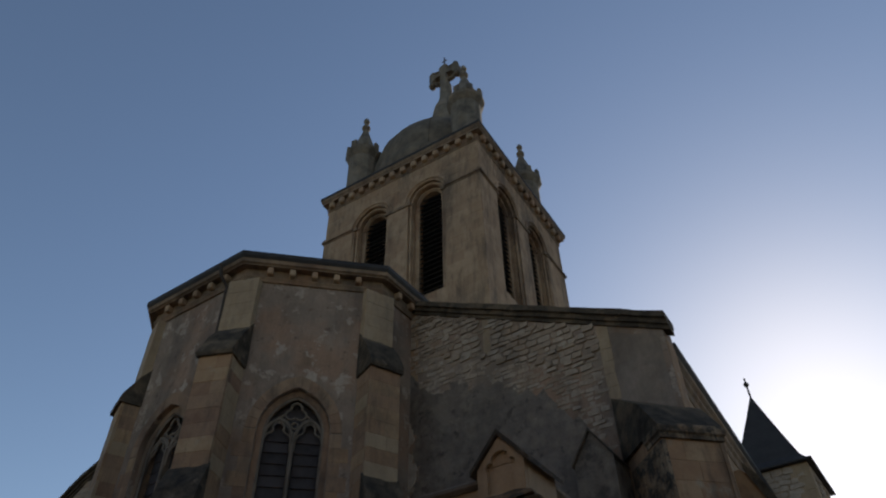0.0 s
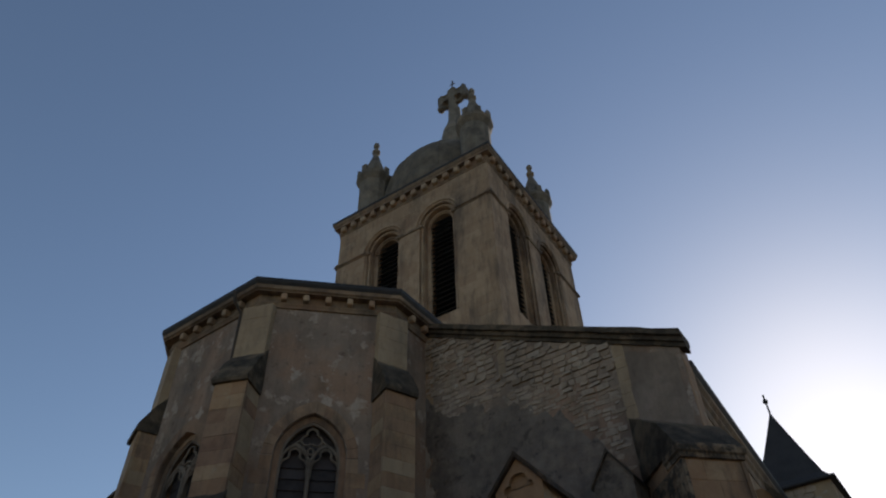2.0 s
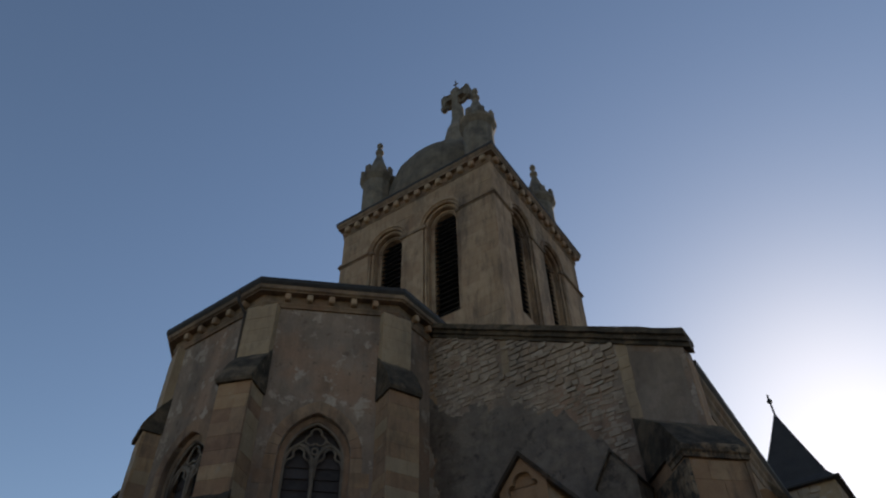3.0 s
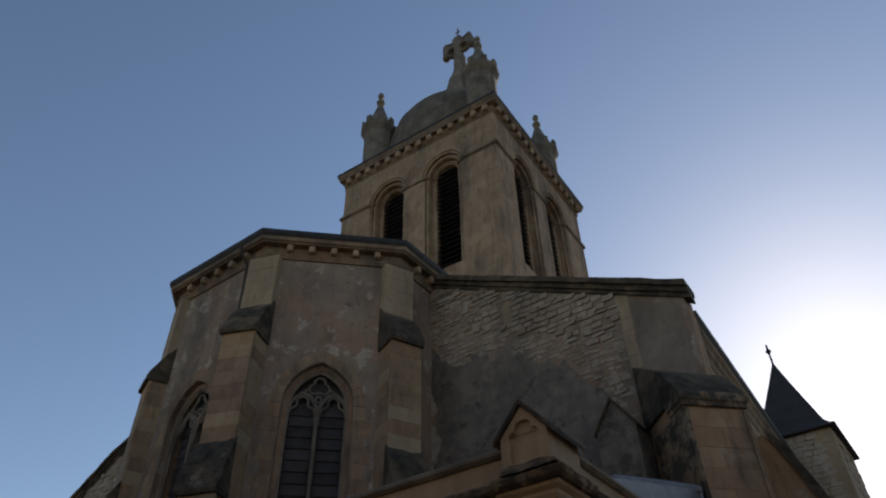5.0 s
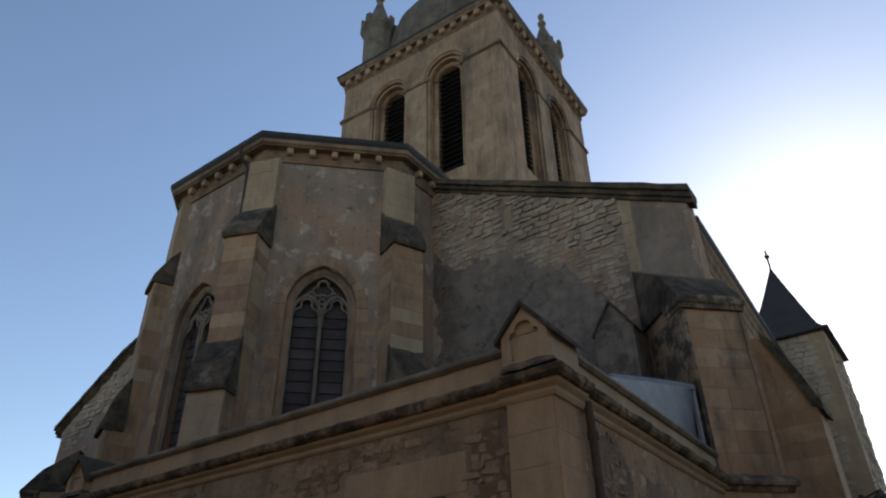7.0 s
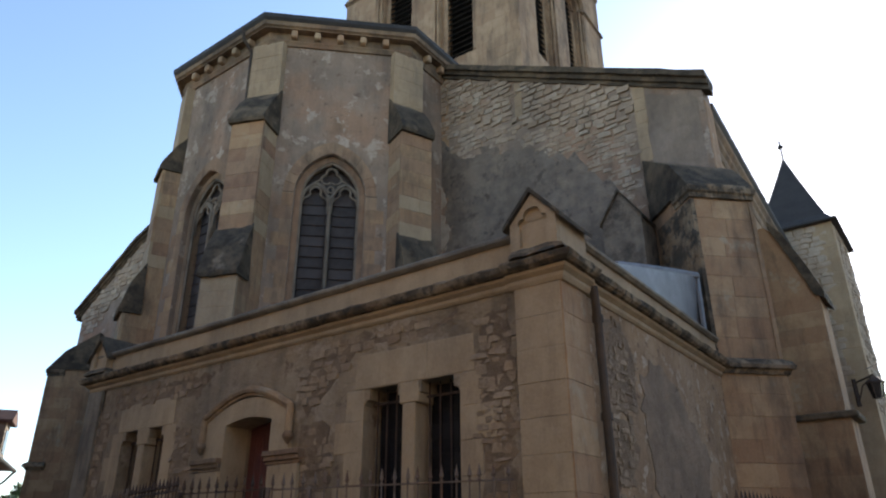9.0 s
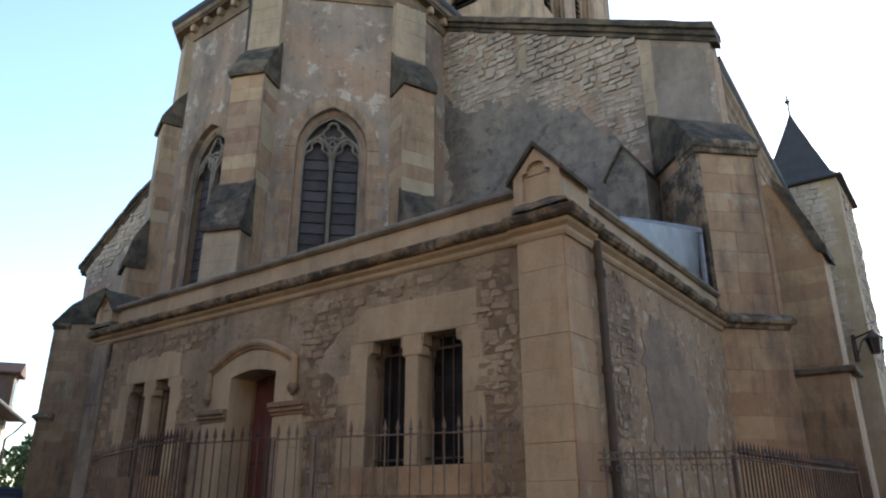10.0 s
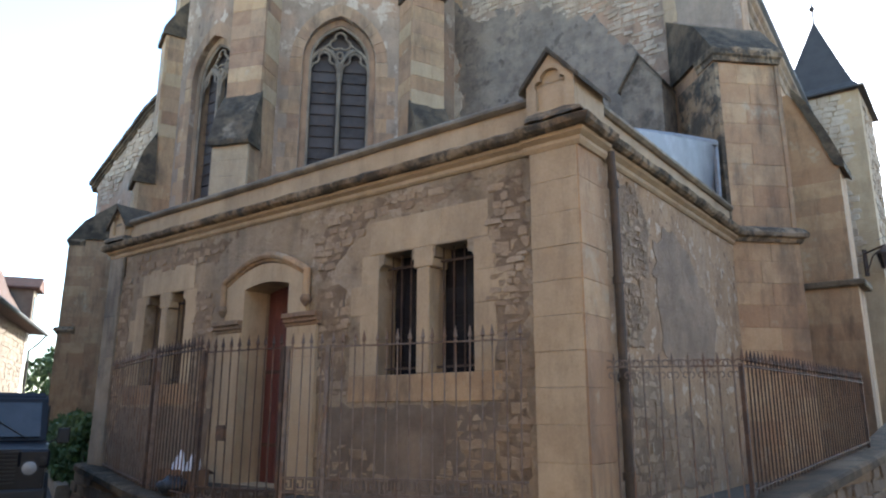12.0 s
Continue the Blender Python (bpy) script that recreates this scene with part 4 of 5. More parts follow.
# ---- bell tower ----
TH = 4.40
tower = thing("bell_tower", "square golden stone bell tower with paired louvred arches and stone dome", "bell tower", Matrix.Translation((-14.53, 22.38, 0)) @ Matrix.Rotation(radians(2.1), 4, "Z"))
SPR = 25.2
for k, ang in enumerate((-90, 0, 90, 180)):
    a = radians(ang)
    tm = wall_frame((TH * math.cos(a), TH * math.sin(a), 0), ang)
    off = -0.3 if k == 1 else 0.0
    cx = (-1.55 + off, 1.55 + off)
    hw = TH if k % 2 == 0 else TH - 0.2
    part("wall", plate([(-hw, 12), (hw, 12), (hw, 28), (-hw, 28)], [arch_round(c, 0.98, 19.4, SPR) for c in cx], 0.2), TOWER, tower, "", tm)
    part("arch_order", plate([(-3.4, 18), (3.4, 18), (3.4, 27.4), (-3.4, 27.4)], [arch_round(c, 0.80, 19.5, SPR) for c in cx], 0.2, 0.2), TOWER, tower, "", tm)
    part("arch_order", plate([(-3.2, 18), (3.2, 18), (3.2, 27), (-3.2, 27)], [arch_round(c, 0.60, 19.7, SPR) for c in cx], 0.35, 0.4), TOWER, tower, "", tm)
    for c in cx:
        # near-black sheet behind the slats in place of the belfry's inner shade
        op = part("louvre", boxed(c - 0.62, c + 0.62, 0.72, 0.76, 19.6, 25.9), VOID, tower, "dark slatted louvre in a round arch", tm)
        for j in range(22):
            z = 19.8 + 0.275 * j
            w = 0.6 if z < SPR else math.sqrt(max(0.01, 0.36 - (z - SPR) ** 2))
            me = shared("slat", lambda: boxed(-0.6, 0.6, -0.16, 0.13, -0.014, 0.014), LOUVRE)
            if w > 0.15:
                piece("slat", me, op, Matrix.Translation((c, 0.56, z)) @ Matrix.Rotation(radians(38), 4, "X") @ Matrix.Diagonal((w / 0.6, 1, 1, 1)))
        for r, y, tr in ((1.14, -0.015, 0.075), (1.0, 0.02, 0.06), (0.88, 0.17, 0.075), (0.70, 0.37, 0.06)):
            bm = bmesh.new()
            tube(bm, [(c + r * math.cos(math.pi * q / 18), y, SPR + r * math.sin(math.pi * q / 18)) for q in range(19)], tr, 8)
            part("archivolt", bm, TOWER, tower, "", tm)
        for s in (-1, 1):
            bm = bmesh.new()
            turned(bm, [(0.085, 19.5), (0.085, 19.7), (0.065, 19.78), (0.065, SPR - 0.45), (0.08, SPR - 0.42), (0.065, SPR - 0.38), (0.10, SPR - 0.12), (0.11, SPR - 0.1)], 10, (c + s * 0.89, 0.13))
            part("colonnette", bm, TOWER, tower, "slim engaged shaft", tm)
            x = c + s * 0.82
            part("impost", boxed(min(x, x + s * 0.24), max(x, x + s * 0.24), -0.07, 0.4, SPR - 0.12, SPR + 0.05, 0.02), CORNICE, tower, "", tm)
    for s in (-1, 1):
        x0, x1 = (2.58 + off, TH + 0.1) if s > 0 else (-TH - 0.1, -2.58 + off)
        bm = bmesh.new()
        for d, z0, z1 in ((0.07, SPR - 0.12, SPR - 0.03), (0.13, SPR - 0.04, SPR + 0.06)):
            box(bm, x0, x1 + (d - 0.1 if s > 0 else 0), -d, 0.05, z0, z1, 0.015)
        loft(bm, [[(x, -0.11, SPR + 0.05), (x, 0.02, SPR + 0.2), (x, 0.1, SPR + 0.05)] for x in (x0, x1)])
        part("string_course", bm, CORNICE, tower, "", tm)
        # proud corner pilaster, a little wider than the wall above it
        part("pilaster", boxed(2.62 + off if s > 0 else -TH - 0.03, TH + 0.03 if s > 0 else -2.62 + off, -0.035, 0.05, 12, SPR - 0.1, 0.01), TOWER, tower, "", tm)
    part("impost", boxed(off - 0.52, off + 0.52, -0.06, 0.1, SPR - 0.12, SPR + 0.05, 0.02), CORNICE, tower, "", tm)
    part("frieze", boxed(-TH + 0.02, TH - 0.02, -0.06, 0.02, 27.46, 27.815, 0.004), RED_STONE, tower, "rust-stained frieze between the corbels", tm)
    for j in range(14):
        me = shared("tower_corbel", lambda: boxed(-0.15, 0.15, -0.27, 0.0, 27.47, 27.82, 0.05), TRIM)
        piece("corbel", me, tower, tm @ Matrix.Translation((-TH + 0.3 + j * (2 * TH - 0.6) / 13, 0, 0)))
square = lambda h: [(-h, -h), (h, -h), (h, h), (-h, h)]
bm = bmesh.new()
moulding(bm, square(TH), [(-0.2, 27.35), (0.03, 27.35), (0.05, 27.44), (0.08, 27.5), (0.06, 27.56), (0.03, 27.82), (0.26, 27.82), (0.26, 27.92), (0.32, 28.0), (0.34, 28.14), (-0.2, 28.14)], True)
part("cornice", bm, CORNICE, tower, "red-stained moulded cornice")
bm = bmesh.new()
loft(bm, [[(x, y, 28.14) for x, y in square(4.73)], [(x, y, 28.14) for x, y in square(4.76)], [(x, y, 28.28) for x, y in square(4.76)], [(x, y, 28.42) for x, y in square(4.4)]])
part("roof_edge", bm, LEAD, tower, "dark roof edge")
bm = bmesh.new()
turned(bm, [(4.0, 28.3), (4.0, 29.9)] + [(3.95 * math.sqrt(max(0.004, 1 - ((z - 30.0) / 4.9) ** 2)), z) for z in [30.0 + 0.245 * j for j in range(21)]], 48)
part("dome", bm, DOME, tower, "smooth grey stone dome", Matrix.Translation((-0.22, -0.15, 0)), smooth=True)
for k in range(8):
    bm = bmesh.new()
    a = radians(45 * k + 22.5)
    tube(bm, [(3.95 * math.cos(radians(5 * j)) * math.cos(a), 3.95 * math.cos(radians(5 * j)) * math.sin(a), 30.0 + 4.9 * math.sin(radians(5 * j))) for j in range(17)], 0.045, 6)
    part("dome_rib", bm, DOME, tower, "", Matrix.Translation((-0.22, -0.15, 0)))
bm = bmesh.new()
turned(bm, [(1.25, 34.3), (1.1, 35.2), (0.95, 36.2), (0.9, 37.2), (0.8, 37.7), (0.65, 38.1), (0.5, 38.6), (0.42, 39.2), (0.4, 40.2)], 12, (0.2, 0.0))
base = part("cross_base", bm, GREY_STONE, tower, "stone pedestal of the cross")
bm = bmesh.new()
box(bm, -0.28, 0.28, -0.25, 0.25, 39.6, 42.6, 0.05)
for s in (-1, 1):
    loft(bm, [[(s * x, -0.22, 42.05 - h), (s * x, 0.22, 42.05 - h), (s * x, 0.22, 42.05 + h), (s * x, -0.22, 42.05 + h)] for x, h in ((0.2, 0.22), (0.75, 0.22), (0.95, 0.55), (1.2, 0.62), (1.25, 0.4))])
    tube(bm, [(s * 0.25, 0, 41.2), (s * 0.6, 0, 41.15), (s * 0.95, 0, 41.4), (s * 1.05, 0, 41.7)], 0.16, 8)
    tube(bm, [(s * 0.25, 0, 42.55), (s * 0.55, 0, 42.75), (s * 0.85, 0, 42.8), (s * 1.0, 0, 42.6)], 0.14, 8)
    bmesh.ops.create_icosphere(bm, subdivisions=2, radius=0.26, matrix=Matrix.Translation((s * 1.15, 0, 41.35)))
    bmesh.ops.create_icosphere(bm, subdivisions=2, radius=0.22, matrix=Matrix.Translation((s * 1.0, 0, 42.75)))
loft(bm, [[(x, -0.2, z), (x, 0.2, z), (-x, 0.2, z), (-x, -0.2, z)] for x, z in ((0.28, 42.5), (0.42, 42.8), (0.3, 43.0), (0.08, 43.15))])
bmesh.ops.transform(bm, matrix=Matrix.Translation((0.15, 0.0, 41.0)) @ Matrix.Diagonal((0.86, 1.1, 0.86, 1)) @ Matrix.Translation((0, 0, -41.3)), verts=bm.verts)
part("cross", bm, GREY_STONE, tower, "carved stone cross with flared arms")
bm = bmesh.new()
tube(bm, [(0.15, 0, 42.4), (0.15, 0, 43.7)], 0.05, 6)
tube(bm, [(-0.03, 0, 43.3), (0.33, 0, 43.3)], 0.04, 6)
part("metal_finial", bm, IRON, tower)


def pinnacle(x, y):
    m = Matrix.Translation((x, y, 28.2))
    bm = bmesh.new()
    turned(bm, [(0.86, 0), (0.86, 0.25), (0.8, 0.35), (0.8, 3.4), (0.86, 3.5), (1.0, 3.75), (1.02, 3.95), (0.95, 4.05)], 12)
    p = part("pinnacle", bm, GREY_STONE, tower, "round turret pinnacle with crenellated crown", m)
    for k in range(8):
        me = shared("merlon", lambda: boxed(-0.17, 0.17, -0.09, 0.09, 0, 0.5, 0.04), GREY_STONE)
        a = radians(45 * k)
        piece("merlon", me, p, Matrix.Rotation(a, 4, "Z") @ Matrix.Translation((0, -0.88, 4.0)))
    bm = bmesh.new()
    turned(bm, [(0.78, 4.0), (0.72, 4.4), (0.4, 5.4), (0.17, 6.2), (0.13, 6.35)], 8)
    part("spire", bm, GREY_STONE, p)
    bm = bmesh.new()
    turned(bm, [(0.12, 6.3), (0.24, 6.45), (0.25, 6.6), (0.13, 6.75), (0.10, 6.95), (0.17, 7.05), (0.19, 7.2), (0.12, 7.38), (0.02, 7.45)], 10)
    part("finial", bm, GREY_STONE, p, "ball finial")


for x in (-3.35, 3.35):
    for y in (-3.35, 3.35):
        pinnacle(x, y)

# ---- stair turret ----
stair = thing("stair_turret", "square stone turret with a pointed slate roof beside the nave", "turret")
X0, X1, Y0, Y1, ZE = -4.72, -1.97, 24.0, 27.6, 11.68
XC, YC = (X0 + X1) / 2, (Y0 + Y1) / 2
part("body", boxed(X0 + 0.22, X1 - 0.2, Y0 + 0.22, Y1 - 0.2, 0, ZE - 0.05), MORTAR, stair, "rubble walls with dressed corners")
for s, ang, o in ((0, -90, (0, Y0 + 0.22, 0)), (1, 0, (X1 - 0.2, 0, 0))):
    fm = wall_frame(o, ang)
    lo, hi = (X0 + 0.22, X1 - 0.2) if s == 0 else (Y0 + 0.22, Y1 - 0.2)
    ashlar(stair, fm, hi - 0.6 if s == 0 else lo, hi if s == 0 else lo + 0.6, 0.2, ZE - 0.1, 0.42, (0.7, 0.9), ASHLAR_PALE, 0.02, 300 + s)
    rubble(stair, fm, lambda x, z: True, lo if s == 0 else lo + 0.6, hi - 0.6 if s == 0 else hi, 5.5, ZE - 0.15, (0.2, 0.5), (0.14, 0.26), RUBBLE, 310 + s, most=80)
bm = bmesh.new()
rings = []
for f, z in ((0.0, ZE - 0.06), (0.0, ZE), (0.12, ZE + 0.10), (0.24, ZE + 0.34), (0.5, ZE + 1.38), (0.75, ZE + 2.42), (0.94, ZE + 3.24), (0.985, ZE + 3.45)):
    rings.append([(XC + (x - XC) * (1 - f), YC + (y - YC) * (1 - f), z) for x, y in ((X0, Y0), (X1, Y0), (X1, Y1), (X0, Y1))])
loft(bm, rings)
part("roof", bm, SLATE, stair, "steep flared slate roof")
bm = bmesh.new()
tube(bm, [(XC, YC, ZE + 3.3), (XC, YC, ZE + 4.25)], 0.035, 6)
bmesh.ops.create_icosphere(bm, subdivisions=2, radius=0.10, matrix=Matrix.Translation((XC, YC, ZE + 3.97)))
part("finial", bm, LEAD, stair, "thin metal finial with a ball")

# ---- railings ----
def picket_mesh(h, tip):
    def make():
        bm = bmesh.new()
        tube(bm, [(0, 0, 0), (0, 0, h)], 0.009, 6)
        if tip == "spear":
            turned(bm, [(0.006, h - 0.005), (0.022, h + 0.01), (0.008, h + 0.03), (0.026, h + 0.055), (0.016, h + 0.10), (0.002, h + 0.17)], 6)
        elif tip == "scroll":
            for s in (-1, 1):
                tube(bm, [(s * (0.006 + 0.045 * (1 - math.cos(t))), 0, h + 0.012 + 0.045 * math.sin(t) + 0.02 * t / 6) for t in [0.5 * j for j in range(10)]], 0.007, 5)
                tube(bm, [(s * (0.03 - 0.025 * math.cos(t)), 0, h - 0.09 + 0.03 * math.sin(t)) for t in [0.6 * j for j in range(9)]], 0.006, 5)
            turned(bm, [(0.006, h), (0.016, h + 0.05), (0.002, h + 0.13)], 6)
        return bm
    return make


def railing(name, label, ends, z0, z1, step, tip, material, posts=(), key=False, count_from=0):
    """A run of iron railing between two points, bottoms and tops given at both ends."""
    (xa, ya), (xb, yb) = ends
    L = math.hypot(xb - xa, yb - ya)
    ang = math.atan2(yb - ya, xb - xa)
    m = Matrix.Translation((xa, ya, 0)) @ Matrix.Rotation(ang, 4, "Z")
    f = thing(name, label, "railing", m, "iron railing round the sacristy")
    n = max(2, round(L / step))
    zz = lambda z, x: z[0] + (z[1] - z[0]) * x / L
    rng = random.Random(int(L * 1000))
    for k in range(n):
        x = (k + 0.5) * L / n
        h = zz(z1, x) - zz(z0, x)
        hq = round(h * 20) / 20
        me = shared(("picket", hq, tip, material.name), picket_mesh(hq, tip), material)
        piece("picket", me, f, Matrix.Translation((x, 0, zz(z0, x))) @ Matrix.Rotation(rng.uniform(-0.012, 0.012), 4, "Y") @ Matrix.Diagonal((1, 1, h / hq, 1)))
    for z, t in ((z1, -0.012), (z0, 0.05)):
        bm = bmesh.new()
        loft(bm, [[(x, -0.02, zz(z, x) + t), (x, 0.02, zz(z, x) + t), (x, 0.02, zz(z, x) + t + 0.014), (x, -0.02, zz(z, x) + t + 0.014)] for x in (0, L)])
        part("rail", bm, material, f)
    if key:
        # fretted band along the foot
        bm = bmesh.new()
        for z, t in ((z0, 0.21),):
            loft(bm, [[(x, -0.02, zz(z, x) + t), (x, 0.02, zz(z, x) + t), (x, 0.02, zz(z, x) + t + 0.014), (x, -0.02, zz(z, x) + t + 0.014)] for x in (0, L)])
        part("rail", bm, material, f)
        bm = bmesh.new()
        x = 0.03
        while x < L - 0.16:
            z = zz(z0, x) + 0.075
            for a, b, c, d in ((0, 0.012, 0, 0.13), (0, 0.12, 0.118, 0.13), (0.108, 0.12, 0.03, 0.13), (0.045, 0.12, 0.03, 0.042), (0.045, 0.057, 0.03, 0.085), (0.12, 0.15, 0, 0.012)):
                box(bm, x + a, x + b, -0.012, 0.012, z + c, z + d)
            x += 0.15
        tagged(part("fret_band", bm, material, f, "fretted key-pattern band"), kind="stuff")
    for x in posts:
        zb = zz(z0, x)
        part("post", boxed(x - 0.022, x + 0.022, -0.022, 0.022, zb - 0.25, zz(z1, x) + 0.02, 0.004), material, f)
    return f


GATE_L, GATE_R, CORNER = (-7.80, 5.20), (-6.60, 5.52), (-3.86, 6.38)
LEFT_END, MIDP = (-12.7, 6.55), (-9.75, 5.70)
railing("iron_railing", "rusty spear-topped iron railing in front of the windows", (GATE_R, CORNER), (0.60, 0.64), (2.27, 2.29), 0.135, "spear", IRON_GREY, (0.02, 0.55), True)
railing("iron_railing", "rusty iron railing running back to the building's corner", (LEFT_END, MIDP), (0.62, 0.5), (2.28, 2.32), 0.17, "spear", IRON_GREY, (3.30,))
railing("iron_railing", "rusty spear-topped railing beside the gate", (MIDP, GATE_L), (0.5, 0.5), (2.32, 2.31), 0.13, "spear", IRON, (0.03,))
g = railing("iron_gate", "tall rusty iron gate with a fretted foot band", (GATE_L, GATE_R), (0.45, 0.45), (2.26, 2.28), 0.125, "spear", IRON, (0.02, 1.2), True)
tagged(g, "", "gate")
part("lock_box", boxed(0.3, 0.42, -0.03, 0.03, 1.2, 1.38, 0.006), IRON, g)
SC0, SC1, SC2 = (-3.20, 6.90), (-2.02, 7.44), (-1.60, 12.2)
railing("scroll_railing", "iron railing panel topped with scrolls", (SC0, SC1), (0.64, 0.66), (2.0, 2.0), 0.145, "scroll", IRON_GREY, (), False)
railing("iron_railing", "grey iron railing running along the side of the church", (SC1, SC2), (0.76, 1.1), (2.0, 2.0), 0.115, "spear", IRON, (0.0, 4.7))

# low base walls under the railings
def base_wall(name, label, pts, z, w=0.36, seed=1):
    b = thing(name, label, "low wall")
    for (p, q), (za, zb) in zip(zip(pts, pts[1:]), zip(z, z[1:])):
        d = Vector((q[0] - p[0], q[1] - p[1], 0))
        L = d.length
        ang = math.atan2(d.y, d.x)
        m = Matrix.Translation((p[0], p[1], 0)) @ Matrix.Rotation(ang, 4, "Z")
        bm = bmesh.new()
        loft(bm, [[(x, -w / 2, 0), (x, w / 2, 0), (x, w / 2, zz - 0.12), (x, -w / 2, zz - 0.12)] for x, zz in ((0, za), (L, zb))])
        part("core", bm, JOINT, b, "", m)
        rubble(b, m @ Matrix.Translation((0, -w / 2, 0)), lambda x, zq: zq < za + (zb - za) * x / L - 0.16 and 0.05 < x < L, 0, L, 0.02, max(za, zb), (0.18, 0.5), (0.13, 0.22), RUBBLE_DARK, seed, most=80)
        n = max(1, round(L / 0.8))
        for k in range(n):
            xa, xb = k * L / n + 0.004, (k + 1) * L / n - 0.004
            ha, hb = za + (zb - za) * xa / L, za + (zb - za) * xb / L
            bm = bmesh.new()
            loft(bm, [[(x, -w / 2 - 0.05, h - 0.12), (x, w / 2 + 0.04, h - 0.12), (x, w / 2 + 0.04, h - 0.01), (x, w / 2, h), (x, -w / 2 - 0.02, h), (x, -w / 2 - 0.05, h - 0.03)] for x, h in ((xa, ha), (xb, hb))])
            part("coping_stone", bm, WEATHERED, b, "", m)


base_wall("low_wall", "low stone wall carrying the railing beside the sacristy", [(-13.1, 6.55), (-9.7, 5.66), (-7.85, 5.2)], (0.66, 0.5, 0.46), 0.36, 21)
base_wall("low_wall", "low stone wall carrying the railing under the windows", [(-6.6, 5.5), (-3.9, 6.35), (-3.2, 6.8), (-2.0, 7.4)], (0.58, 0.60, 0.6, 0.6), 0.36, 22)
base_wall("low_wall", "low stone wall rising along the church side", [(-1.95, 7.42), (-1.52, 12.2), (-1.75, 18.9)], (0.72, 1.08, 1.5), 0.36, 23)

# rubbish left inside the railing
bag = thing("rubbish_bag", "crumpled white and blue paper bag in a cardboard box", "bag", Matrix.Translation((-8.92, 5.78, 0.512)))
rng = random.Random(77)
for px, py, tall, lean in ((-0.09, -0.05, 0.52, 0.1), (0.1, 0.06, 0.58, 0.1)):
    bm = bmesh.new()
    rings = []
    for k in range(6):
        f = k / 5
        ring = []
        for j in range(9):
            ang = 2 * math.pi * j / 9
            r = (1.25 - 1.1 * f * f) * rng.uniform(0.85, 1.1)
            ring.append(bm.verts.new((px + 0.14 * r * math.cos(ang) + lean * f * f, py + 0.08 * r * math.sin(ang), tall * f)))
        rings.append(ring)
    for lo, hi in zip(rings, rings[1:]):
        for j in range(9):
            bm.faces.new((lo[j], lo[(j + 1) % 9], hi[(j + 1) % 9], hi[j]))
    bm.faces.new(rings[-1])
    bm.faces.new(rings[0][::-1])
    part("bag", bm, PAPER, bag)
box_ = thing("cardboard_box", "battered brown cardboard box", "box", Matrix.Translation((-8.92, 5.78, 0.5)))
bm = plate([(-0.3, 0), (0.3, 0), (0.26, 0.30), (-0.33, 0.27)], [], 0.01, -0.2)
for x in (-0.3, 0.29):
    box(bm, x, x + 0.01, -0.2, 0.2, 0, 0.28)
box(bm, -0.3, 0.3, 0.19, 0.2, 0, 0.28)
box(bm, -0.3, 0.3, -0.2, 0.2, 0, 0.01)
part("body", bm, CARD, box_)
part("flap", boxed(-0.29, 0.29, 0, 0.12, -0.004, 0.004), CARD, box_, "", Matrix.Translation((0, 0.2, 0.28)) @ Matrix.Rotation(radians(-35), 4, "X"))
bag2 = thing("rubbish_bag", "dark plastic rubbish bag on the ground", "bag", Matrix.Translation((-8.72, 5.5, 0.5)))
bm = bmesh.new()
bmesh.ops.create_icosphere(bm, subdivisions=3, radius=0.16)
for v in bm.verts:
    v.co *= 1 + noise.noise(v.co * 14) * 0.4
    v.co.z = max(v.co.z * 0.75, -0.1)
    v.co.x *= 1.25
part("bag", bm, BLACK_BAG, bag2, "", Matrix.Translation((0, 0, 0.1)), True)

# ---- hedge, tree, kerb ----
def leaf_cloud(bm, centre, radii, n, size, rng):
    for _ in range(n):
        d = Vector((rng.gauss(0, 1), rng.gauss(0, 1), rng.gauss(0, 1))).normalized()
        r = rng.uniform(0.55, 1.02) ** 0.5
        q = noise.noise(d * 2.3 + Vector(centre)) * 0.35
        p = Vector(centre) + Vector((d.x * radii[0], d.y * radii[1], d.z * radii[2])) * (r + q * 0.6)
        if p.z < 0.03:
            continue
        e = Euler((rng.uniform(0, 6.3), rng.uniform(0, 6.3), rng.uniform(0, 6.3))).to_matrix()
        s = size * rng.uniform(0.6, 1.4)
        a = [bm.verts.new(p + e @ Vector(c) * s) for c in ((-0.5, 0, 0), (0, -0.28, 0.06), (0.6, 0, 0), (0, 0.28, 0.06))]
        bm.faces.new(a)


def bush(name, label, category, clumps, n, size, seed, trunk=None):
    rng = random.Random(seed)
    b = thing(name, label, category)
    if trunk:
        x, y, h = trunk
        bm = bmesh.new()
        tube(bm, [(x, y, 0), (x + 0.05, y, h * 0.4), (x, y + 0.1, h)], 0.16, 8)
        for c, r in clumps[:6]:
            tube(bm, [(x, y + 0.05, h * 0.6), ((x + c[0]) / 2, (y + c[1]) / 2, (h * 0.6 + c[2]) / 2 + 0.2), c], 0.05, 6)
        part("trunk", bm, BARK, b)
    else:
        bm = bmesh.new()
        for c, r in clumps:
            tube(bm, [(c[0], c[1], 0), (c[0] + 0.1, c[1], c[2])], 0.03, 5)
        part("stems", bm, BARK, b)
    bm = bmesh.new()
    for c, r in clumps:
        leaf_cloud(bm, c, r, n, size, rng)
    part("foliage", bm, LEAF, b, "many small dark green leaves")
    return b


